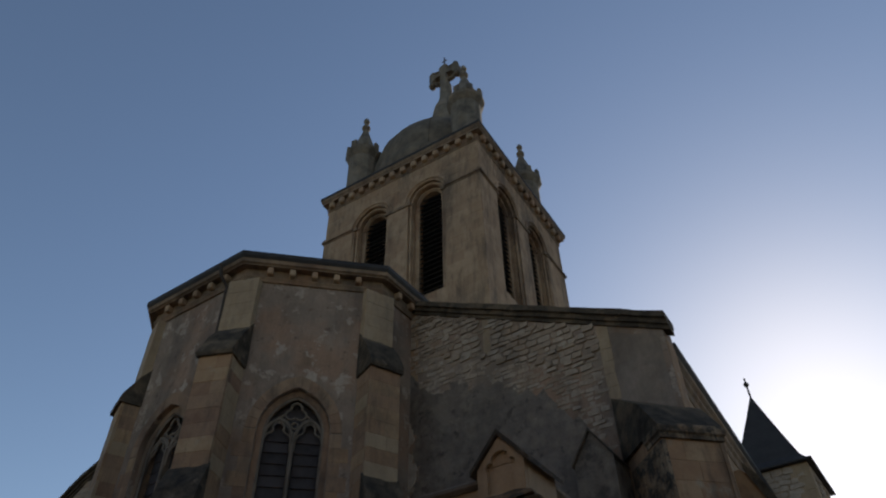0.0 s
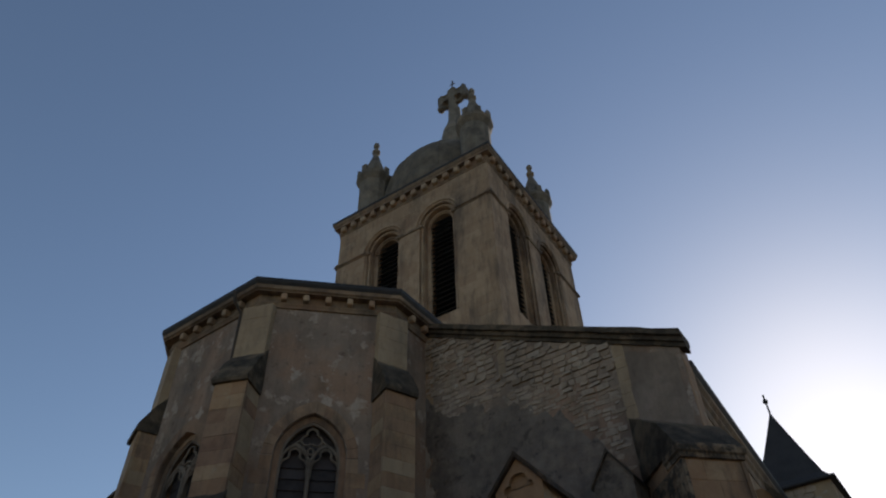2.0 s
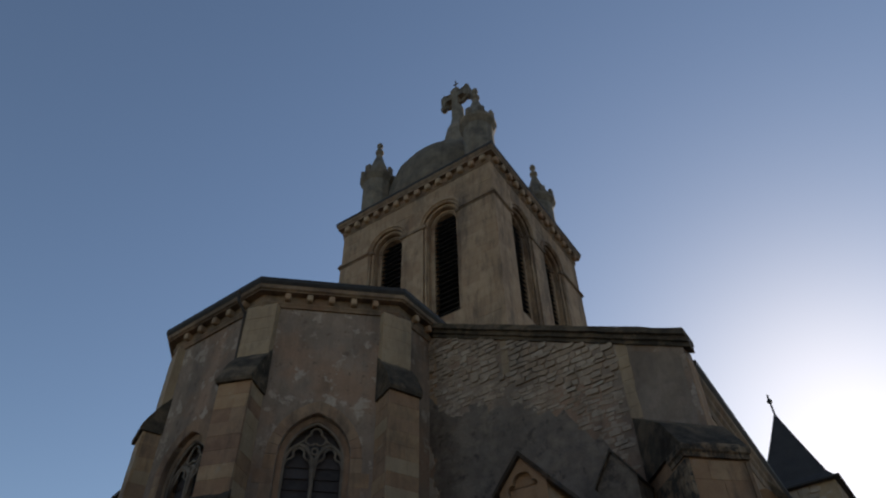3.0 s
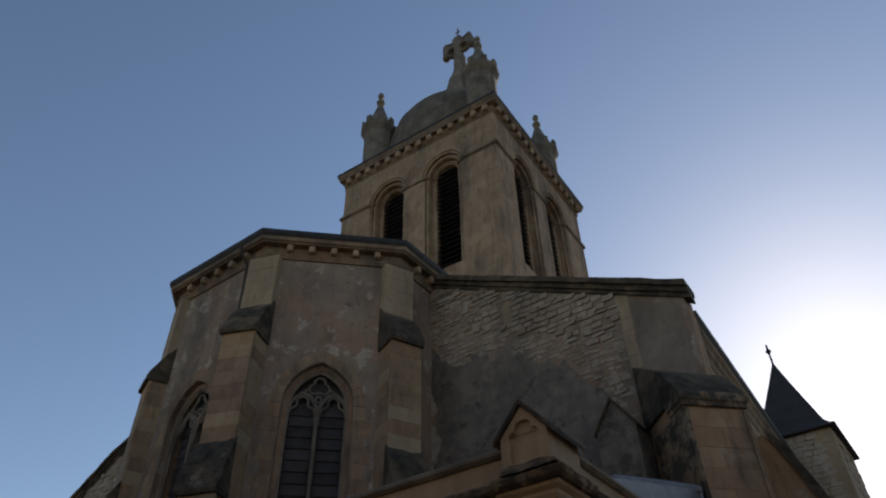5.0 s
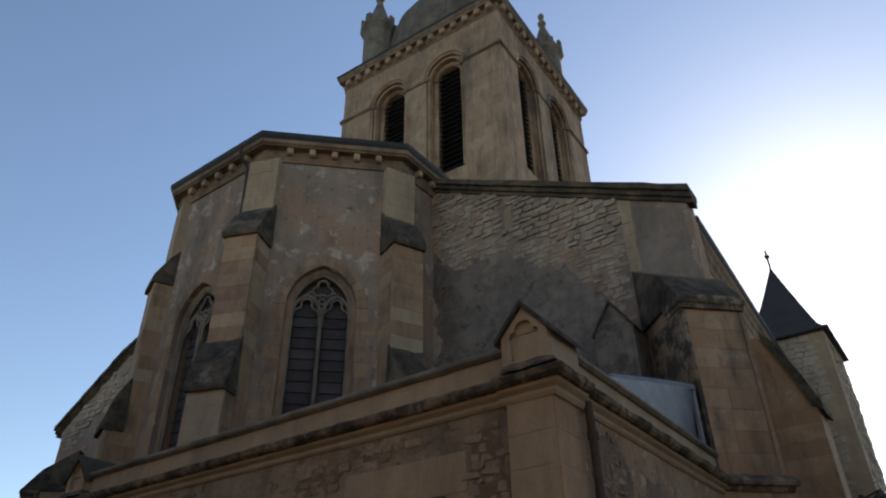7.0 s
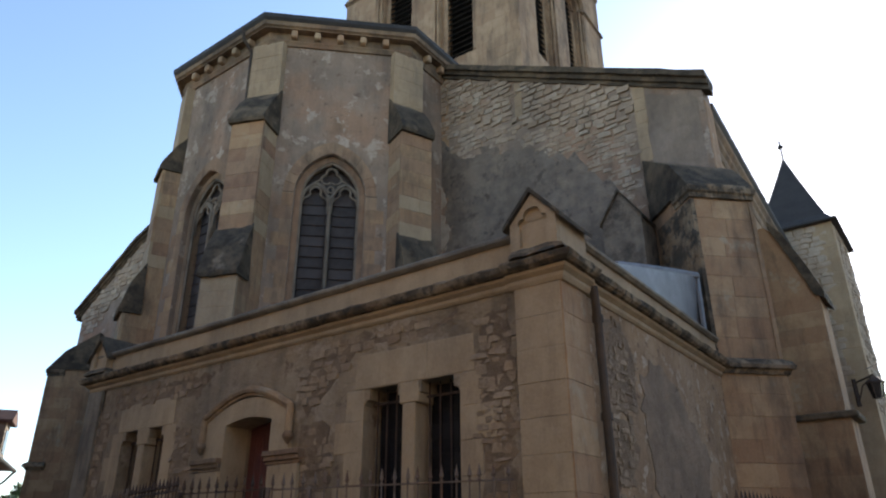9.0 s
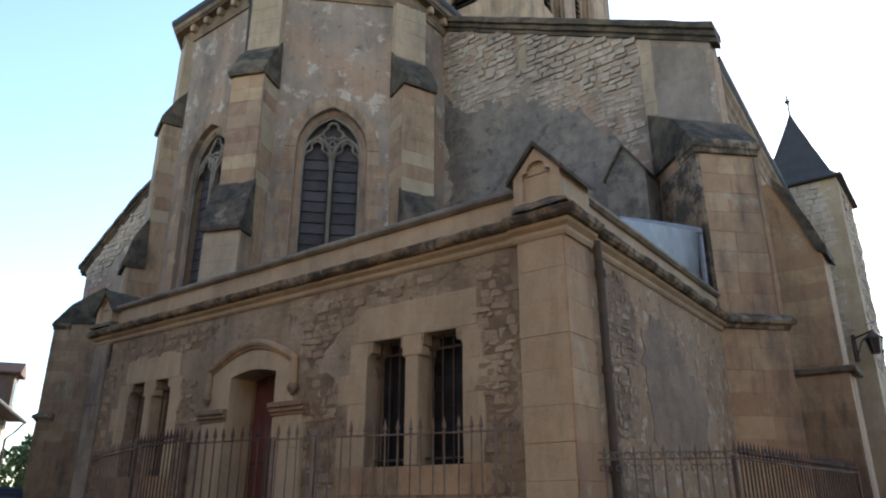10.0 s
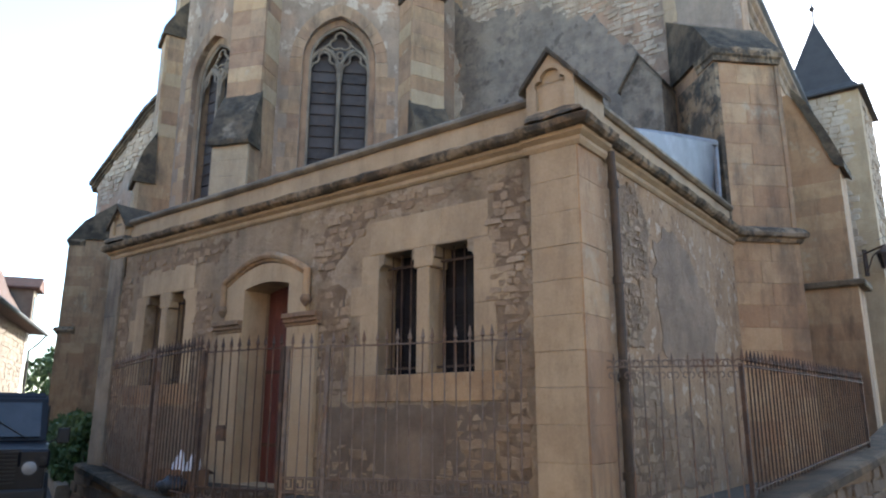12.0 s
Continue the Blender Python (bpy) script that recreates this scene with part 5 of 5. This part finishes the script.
bush("hedge", "dense dark green hedge beside the sacristy wall", "hedge", [((-14.3 - 0.75 * k, 7.0 + 0.28 * k + 0.1 * (k % 2), 0.72 + 0.06 * (k % 3)), (0.62, 0.5, 0.72)) for k in range(8)], 1700, 0.10, 5)
bush("tree", "small sunlit tree beyond the church", "tree", [((-42 + 1.1 * math.cos(k * 2.1), 18.6 + 1.0 * math.sin(k * 1.7), 2.2 + 0.5 * k), (1.3, 1.3, 0.9)) for k in range(6)], 500, 0.28, 6, (-42, 18.6, 3.0))
bm = bmesh.new()
loft(bm, [[(x, y - 0.14, 0), (x, y + 0.14, 0), (x, y + 0.13, 0.22), (x, y + 0.1, 0.26), (x, y - 0.1, 0.26), (x, y - 0.13, 0.22)] for x, y in ((-24, 10.6), (-13.5, 6.35))])
tagged(part("kerb", bm, GREY_STONE), "worn grey stone kerb in front of the hedge", "kerb", kind="structure")

# ---- neighbour house ----
HM = wall_frame((-36.0, 14.4, 0), 60)
house = thing("house", "old rubble village house with a steep tiled roof and dormer", "house", HM)
part("wall", plate([(-16, 0), (0, 0), (0, 5.3), (-16, 5.3)], [[(-6, 1), (-5, 1), (-5, 2.4), (-6, 2.4)]], 0.5), HOUSE_FRONT, house, "coursed rubble front")
# pale strip on the front: sunlight on the house's end, put into the colour
part("corner_render", boxed(-0.75, 0.02, -0.02, 0.5, 0, 5.2), LIME, house, "pale strip standing in for the sunlit house end")
part("wall", boxed(-0.5, 0.0, 0.5, 8.0, 0, 5.3), LIME, house)
part("wall", boxed(-16, -0.5, 7.5, 8.0, 0, 5.3), LIME, house)
bm = bmesh.new()
loft(bm, [[(x0, -0.6, 5.2), (x0, -0.6, 5.32), (x0, 0.2, 6.0), (x1, 3.2, 11.2), (x0, 7.5, 5.85), (x0, 8.6, 5.32), (x0, 8.6, 5.2)] for x0, x1 in ((-16.4, -16.4), (0.55, -2.6))])
part("roof", bm, HOUSE_ROOF, house, "dark brown tiled roof with a flared eave")
bm = bmesh.new()
tube(bm, [(-16.4, -0.68, 5.22), (0.6, -0.68, 5.22)], 0.09, 8)
part("gutter", bm, LEAD, house, "dark half-round gutter")
bm = bmesh.new()
tube(bm, [(0.45, -0.66, 5.15), (0.3, -0.4, 4.75), (0.02, -0.1, 4.4), (0.02, -0.1, 0)], 0.055, 8)
part("downpipe", bm, LEAD, house)
dm = part("dormer", boxed(-1.5, -0.2, -0.2, 2.8, 5.3, 7.1), HOUSE_FRONT, house, "rendered roof dormer")
bm = bmesh.new()
loft(bm, [[(-1.7, y, 7.1), (-1.7, y, 7.2), (-0.85, y, 7.75), (0.0, y, 7.2), (0.0, y, 7.1)] for y in (-0.45, 3.4)])
part("dormer_roof", bm, HOUSE_ROOF, dm)
part("window", boxed(-1.2, -0.5, -0.23, -0.17, 5.8, 6.8), PANE, dm)
wn_ = part("window", boxed(-6, -5, 0.2, 0.26, 1, 2.4), PANE, house)
part("frame", boxed(-5.54, -5.46, 0.15, 0.2, 1, 2.4), LIME, wn_)
rubble(house, Matrix.Identity(4), lambda x, z: not (-6.2 < x < -4.8 and 0.8 < z < 2.6), -12.0, -0.8, 2.0, 5.2, (0.25, 0.6), (0.16, 0.26), HOUSE_RUBBLE, 41, 0.02, 0.9, 200)

# ---- parked off-road car ----
CM = Matrix.Translation((-9.72, 3.53, 0)) @ Matrix.Rotation(radians(-22), 4, "Z")
car = thing("car", "dark boxy off-road car parked nose towards the church", "car", CM)
bm = bmesh.new()
loft(bm, [[(x, y, z0), (x, -y, z0), (x, -y, z1), (x, y, z1)] for x, y, z0, z1 in ((-3.85, 0.76, 0.55, 1.12), (-1.45, 0.78, 0.5, 1.14), (-1.4, 0.78, 0.5, 1.14), (-0.05, 0.73, 0.55, 1.08))])
bmesh.ops.bevel(bm, geom=bm.edges[:], offset=0.025, segments=2, affect="EDGES")
part("body", bm, CAR, car, "dark glossy flat-sided body")
bm = bmesh.new()
loft(bm, [[(x, y, z) for x, y in ((-3.85, 0.74), (-3.85, -0.74), (fx, -0.74 + 0.02 * i), (fx, 0.74 - 0.02 * i))] for i, (fx, z) in enumerate(((-1.3, 1.12), (-1.55, 1.74), (-1.62, 1.80)))])
bmesh.ops.bevel(bm, geom=bm.edges[:], offset=0.03, segments=2, affect="EDGES")
part("cab", bm, CAR, car, "upright cab")
bm = bmesh.new()
loft(bm, [[(-1.29, s * 0.66, 1.2), (-1.49, s * 0.64, 1.66), (-1.53, s * 0.64, 1.66), (-1.33, s * 0.66, 1.2)] for s in (-1, 1)])
part("windscreen", bm, CAR_GLASS, car, "dark reflecting windscreen")
for s in (-1, 1):
    part("side_window", boxed(-2.35, -1.65, s * 0.745 - 0.012, s * 0.745 + 0.012, 1.22, 1.62, 0.004), PANE, car)
    bm = bmesh.new()
    box(bm, -0.95, -0.02, s * 0.6 - 0.17, s * 0.6 + 0.17, 0.86, 1.08, 0.03)
    part("front_wing", bm, CAR, car)
    lampb = bmesh.new()
    turned(lampb, [(0.001, -0.03), (0.06, -0.02), (0.085, 0.0), (0.09, 0.01), (0.075, 0.025), (0.001, 0.04)], 20)
    hl = part("headlight", lampb, CHROME, car, "round clear headlight", Matrix.Translation((-0.03, s * 0.56, 0.86)) @ Matrix.Rotation(radians(90), 4, "Y"), True)
    bm = bmesh.new()
    turned(bm, [(0.09, -0.02), (0.105, -0.02), (0.105, 0.02), (0.09, 0.02)], 20)
    part("bezel", bm, RUBBER, hl)
    bm = bmesh.new()
    turned(bm, [(0.001, 0), (0.035, 0), (0.035, 0.03), (0.001, 0.035)], 12)
    part("indicator", bm, RUBBER, car, "", Matrix.Translation((-0.03, s * 0.70, 0.96)) @ Matrix.Rotation(radians(90), 4, "Y"))
    bm = bmesh.new()
    box(bm, -1.32, -1.26, s * 0.95 - 0.08, s * 0.95 + 0.08, 1.10, 1.32, 0.02)
    tube(bm, [(-1.29, s * 0.78, 1.12), (-1.29, s * 0.9, 1.18)], 0.012, 6)
    part("door_mirror", bm, RUBBER, car)
    for x in (-0.75, -3.1):
        bm = bmesh.new()
        turned(bm, [(0.2, -0.1), (0.36, -0.1), (0.38, -0.07), (0.38, 0.07), (0.36, 0.1), (0.2, 0.1)], 24)
        wh = part("wheel", bm, TYRE, car, "chunky black tyre", Matrix.Translation((x, s * 0.7, 0.38)) @ Matrix.Rotation(radians(90), 4, "X"))
        bm = bmesh.new()
        turned(bm, [(0.05, -0.08), (0.2, -0.08), (0.2, 0.08), (0.05, 0.08)], 16)
        part("rim", bm, IRON_GREY, wh)
bm = bmesh.new()
for k in range(9):
    box(bm, -0.05, 0.0, -0.42, 0.42, 0.68 + 0.045 * k, 0.70 + 0.045 * k)
part("grille", bm, RUBBER, car, "black slatted grille")
bm = bmesh.new()
box(bm, 0.0, 0.12, -0.76, 0.76, 0.46, 0.62, 0.02)
part("bumper", bm, RUBBER, car, "black bumper")
bm = bmesh.new()
tube(bm, [(-1.27, 0.1, 1.18), (-1.37, -0.25, 1.42)], 0.008, 5)
tube(bm, [(-1.27, 0.5, 1.18), (-1.36, 0.15, 1.40)], 0.008, 5)
part("wiper", bm, RUBBER, car)

# ---- wall lantern and cable ----
LX, LY, LZ = 0.0, 0.0, 0.0
lan = thing("wall_lantern", "black iron lantern on a wall bracket of the turret", "lantern", Matrix.Translation((-2.6, 24.2, 6.3)) @ Matrix.Rotation(radians(-50), 4, "Z"))
bm = bmesh.new()
tube(bm, [(LX, LY, LZ), (LX + 0.95, LY, LZ + 0.05)], 0.03, 6)
tube(bm, [(LX, LY, LZ - 0.6), (LX + 0.35, LY, LZ - 0.15), (LX + 0.8, LY, LZ)], 0.02, 6)
box(bm, LX - 0.02, LX + 0.03, LY - 0.06, LY + 0.06, LZ - 0.7, LZ + 0.12)
part("bracket", bm, IRON, lan)
bm = bmesh.new()
turned(bm, [(0.02, 0.0), (0.10, -0.08), (0.27, -0.22), (0.27, -0.26), (0.02, -0.24)], 6, (LX + 0.92, LY))
part("cap", bm, IRON, lan, "", Matrix.Translation((0, 0, LZ + 0.05)))
bm = bmesh.new()
turned(bm, [(0.22, -0.25), (0.13, -0.68), (0.02, -0.70)], 6, (LX + 0.92, LY))
part("glass", bm, PANE, lan, "", Matrix.Translation((0, 0, LZ + 0.05)))
for k in range(6):
    a = radians(60 * k)
    bm = bmesh.new()
    tube(bm, [(LX + 0.92 + 0.225 * math.cos(a), LY + 0.225 * math.sin(a), LZ - 0.2), (LX + 0.92 + 0.135 * math.cos(a), LY + 0.135 * math.sin(a), LZ - 0.64)], 0.014, 5)
    part("glazing_bar", bm, IRON, lan)
cable = thing("overhead_cable", "thin dark overhead cable from the church side", "cable")
bm = bmesh.new()
tube(bm, [(-2.25 + 2.9 * k / 12, 24.3 - 18 * k / 12, 6.7 - 2.4 * k / 12 - 0.35 * math.sin(math.pi * k / 12)) for k in range(13)], 0.008, 5)
part("wire", bm, RUBBER, cable)

# ---- field stones and dressed pieces of the walls ----
def quoin_column(parent, m, xa, sign, z0, z1, n, material, seed):
    h = (z1 - z0) / n
    for k in range(n):
        w = 0.30 if k % 2 else 0.48
        a, b = min(xa, xa + sign * w), max(xa, xa + sign * w)
        ashlar(parent, m, a, b, z0 + k * h, z0 + (k + 1) * h, h, (1.0, 1.1), material, 0.012, seed + k)


for (x0, _), (_, x1), sd_ in ((LIGHTS[0], LIGHTS[1], 500), (LIGHTS[2], LIGHTS[3], 520)):
    quoin_column(sac, MF, x0, -1, 1.985, 3.5, 4, ASHLAR_PALE, sd_)
    quoin_column(sac, MF, x1, 1, 1.985, 3.5, 4, ASHLAR_PALE, sd_ + 7)
    ashlar(sac, MF, x0 - 0.15, x1 + 0.2, 3.51, 3.95, 0.44, (0.95, 1.4), ASHLAR_PALE, 0.012, sd_ + 11)
for xm in ((LIGHTS[0][1] + LIGHTS[1][0]) / 2, (LIGHTS[2][1] + LIGHTS[3][0]) / 2):
    part("mullion", boxed(xm - 0.096, xm + 0.096, -0.012, 0.3, 1.98, 3.25, 0.012), ASHLAR_PALE, sac, "pale stone mullion", MF)
    part("mullion_cap", boxed(xm - 0.15, xm + 0.15, -0.012, 0.3, 3.25, 3.51, 0.015), ASHLAR_PALE, sac, "", MF)


def bare_zone(parent, m, outline, seed, material, sizes=(0.08, 0.27), course=(0.055, 0.14), most=120):
    """A patch where the render has fallen: eroded joints with field stones standing in them."""
    xs, zs = [p[0] for p in outline], [p[1] for p in outline]
    torn = jagged(outline, 0.06, 0.12, seed)
    part("eroded_joints", plate(torn, [], 0.1, -0.003 - 0.0007 * (seed % 9)), JOINT, parent, "", m)

    def inside(x, z):
        c = False
        for (xa, za), (xb, zb) in zip(torn, torn[1:] + torn[:1]):
            if (za > z) != (zb > z) and x < (xb - xa) * (z - za) / (zb - za) + xa:
                c = not c
        return c
    rubble(parent, m, inside, min(xs), max(xs), min(zs), max(zs), sizes, course, material, seed, 0.013, 0.9, most, 0.96)


def block_zone(x0, x1, z0, z1):
    return [(x0, z0), (x1, z0), (x1, z1), (x0, z1)]


for k, z in enumerate((block_zone(-4.3, -3.9, 0.7, 4.15), block_zone(-7.2, -6.62, 1.75, 3.15), block_zone(-10.05, -9.6, 1.5, 3.4), block_zone(-12.6, -12.12, 1.2, 3.95),
                       [(-5.2, 0.75), (-4.3, 0.75), (-4.3, 1.6), (-4.7, 1.55), (-5.0, 1.2)], [(-7.2, 0.75), (-5.6, 0.75), (-5.9, 1.0), (-6.6, 1.15), (-7.2, 1.05)],
                       [(-7.1, 3.3), (-6.2, 4.05), (-5.0, 4.1), (-4.4, 4.2), (-6.6, 4.25), (-7.3, 3.9)], [(-12.0, 3.98), (-9.6, 3.9), (-9.3, 4.2), (-12.0, 4.25)])):
    bare_zone(sac, MF, z, 31 + k, RUBBLE_WARM, most=45)
bare_zone(sac, MS, [(7.32, 2.2), (7.9, 2.3), (8.2, 2.7), (8.1, 3.0), (7.32, 2.95)], 51, RUBBLE_WARM, (0.07, 0.2), (0.05, 0.12), 110)
bare_zone(sac, MS, [(7.32, 0.65), (10.4, 0.65), (10.2, 1.2), (9.4, 1.6), (8.7, 1.5), (8.2, 2.0), (7.32, 2.2)], 52, RUBBLE_WARM, (0.09, 0.28), (0.06, 0.16), 110)
bare_zone(sac, MS, [(7.4, 3.0), (8.3, 3.2), (8.4, 3.9), (8.0, 4.2), (7.4, 4.2)], 53, RUBBLE_WARM, (0.07, 0.2), (0.05, 0.12), 60)
part("render_patch", plate(jagged([(8.6, 2.3), (9.2, 2.1), (10.3, 2.15), (10.7, 2.35), (10.95, 2.9), (10.3, 3.3), (9.75, 3.8), (9.1, 3.95), (8.62, 3.7), (8.5, 3.3), (8.6, 2.85)], 0.08, 0.09, 9), [], 0.1, -0.008), RENDER_BROWN, sac, "smooth brown render patch", MS)


def gable_free(x, z):
    """The bare rubble of the gable, above the cement patch."""
    for (xa, za), (xb, zb) in zip(PATCH_TOP, PATCH_TOP[1:]):
        if xa <= x <= xb:
            low = za + (zb - za) * (x - xa) / (xb - xa) + 0.12 + 0.3 * noise.noise(Vector((x * 1.4, 0.3, 1.7)))
            return low < z < rake(x) - 0.42 and not -7.62 < x < -7.4
    return False


# upper courses with open joints, lower ones bedded flush in mortar
rubble(nave, MG, lambda x, z: gable_free(x, z) and z > rake(x) - 1.75 + 0.5 * noise.noise(Vector((x, 2.0, 0.0))), -10.4, -4.4, 10.0, 15.2, (0.14, 0.40), (0.09, 0.19), RUBBLE, 33, 0.05, 0.97, 300, 0.95)
rubble(nave, MG, lambda x, z: gable_free(x, z) and z <= rake(x) - 1.75 + 0.5 * noise.noise(Vector((x, 2.0, 0.0))), -10.4, -4.4, 8.3, 14.0, (0.12, 0.42), (0.07, 0.16), RUBBLE, 35, 0.016, 0.8, 150, 0.97)
ashlar(nave, MG, -7.62, -7.40, 11.9, 13.05, 0.34, (0.3, 0.4), ASHLAR_PALE, 0.02, 621)
ashlar(nave, MG, -4.5, -4.22, 9.5, 11.5, 0.33, (0.4, 0.5), ASHLAR_PALE, 0.02, 622)
part("pale_render", plate(jagged([(-4.22, 8.4), (-3.1, 8.4), (-3.1, 10.7), (-4.22, 11.25)], 0.03, 0.2, 16), [], 0.1, -0.015), GREY_RENDER, nave, "smooth grey render panel", MG)
rubble(nave, MG, lambda x, z: rake(x) - 1.9 - 0.4 * noise.noise(Vector((x, 0, 4))) < z < rake(x) - 0.45, -28.6, -21.5, 9.0, 15.0, (0.2, 0.5), (0.14, 0.24), RUBBLE, 34, 0.04, 0.95, 120)
part("pale_render", plate(jagged([(-10.5, 7.6), (-9.85, 8.0), (-9.95, 8.9), (-9.75, 9.4), (-9.98, 9.9), (-9.85, 10.4), (-10.2, 11.1), (-10.5, 10.6)], 0.08, 0.12, 14), [], 0.1, -0.03), PALE_RENDER, nave, "pale flaking render", MG)
ashlar(nave, MG, -10.35, -9.75, 11.9, 14.2, 0.38, (0.5, 0.7), ASHLAR, 0.012, 620)
for ang in (-90, 0):
    a = radians(ang)
    tm = wall_frame((TH * math.cos(a), TH * math.sin(a), 0), ang)
    off = -0.3 if ang == 0 else 0.0
    for x0, x1, s in ((-4.41, -2.62 + off, 700), (2.62 + off, 4.41, 720)):
        ashlar(tower, tm @ Matrix.Translation((0, -0.035, 0)), x0, x1, 17.6, SPR - 0.13, 0.46, (0.55, 1.0), TOWER_BLOCK, 0.012, s + ang)
        ashlar(tower, tm, x0 + 0.03 if x0 < 0 else x0, x1 - 0.03 if x1 > 0 else x1, SPR + 0.2, 27.35, 0.43, (0.55, 1.0), TOWER_BLOCK, 0.012, s + 5 + ang)
    ashlar(tower, tm, -2.62, 2.62, 26.42, 27.35, 0.46, (0.55, 1.0), TOWER_BLOCK, 0.012, 740 + ang)
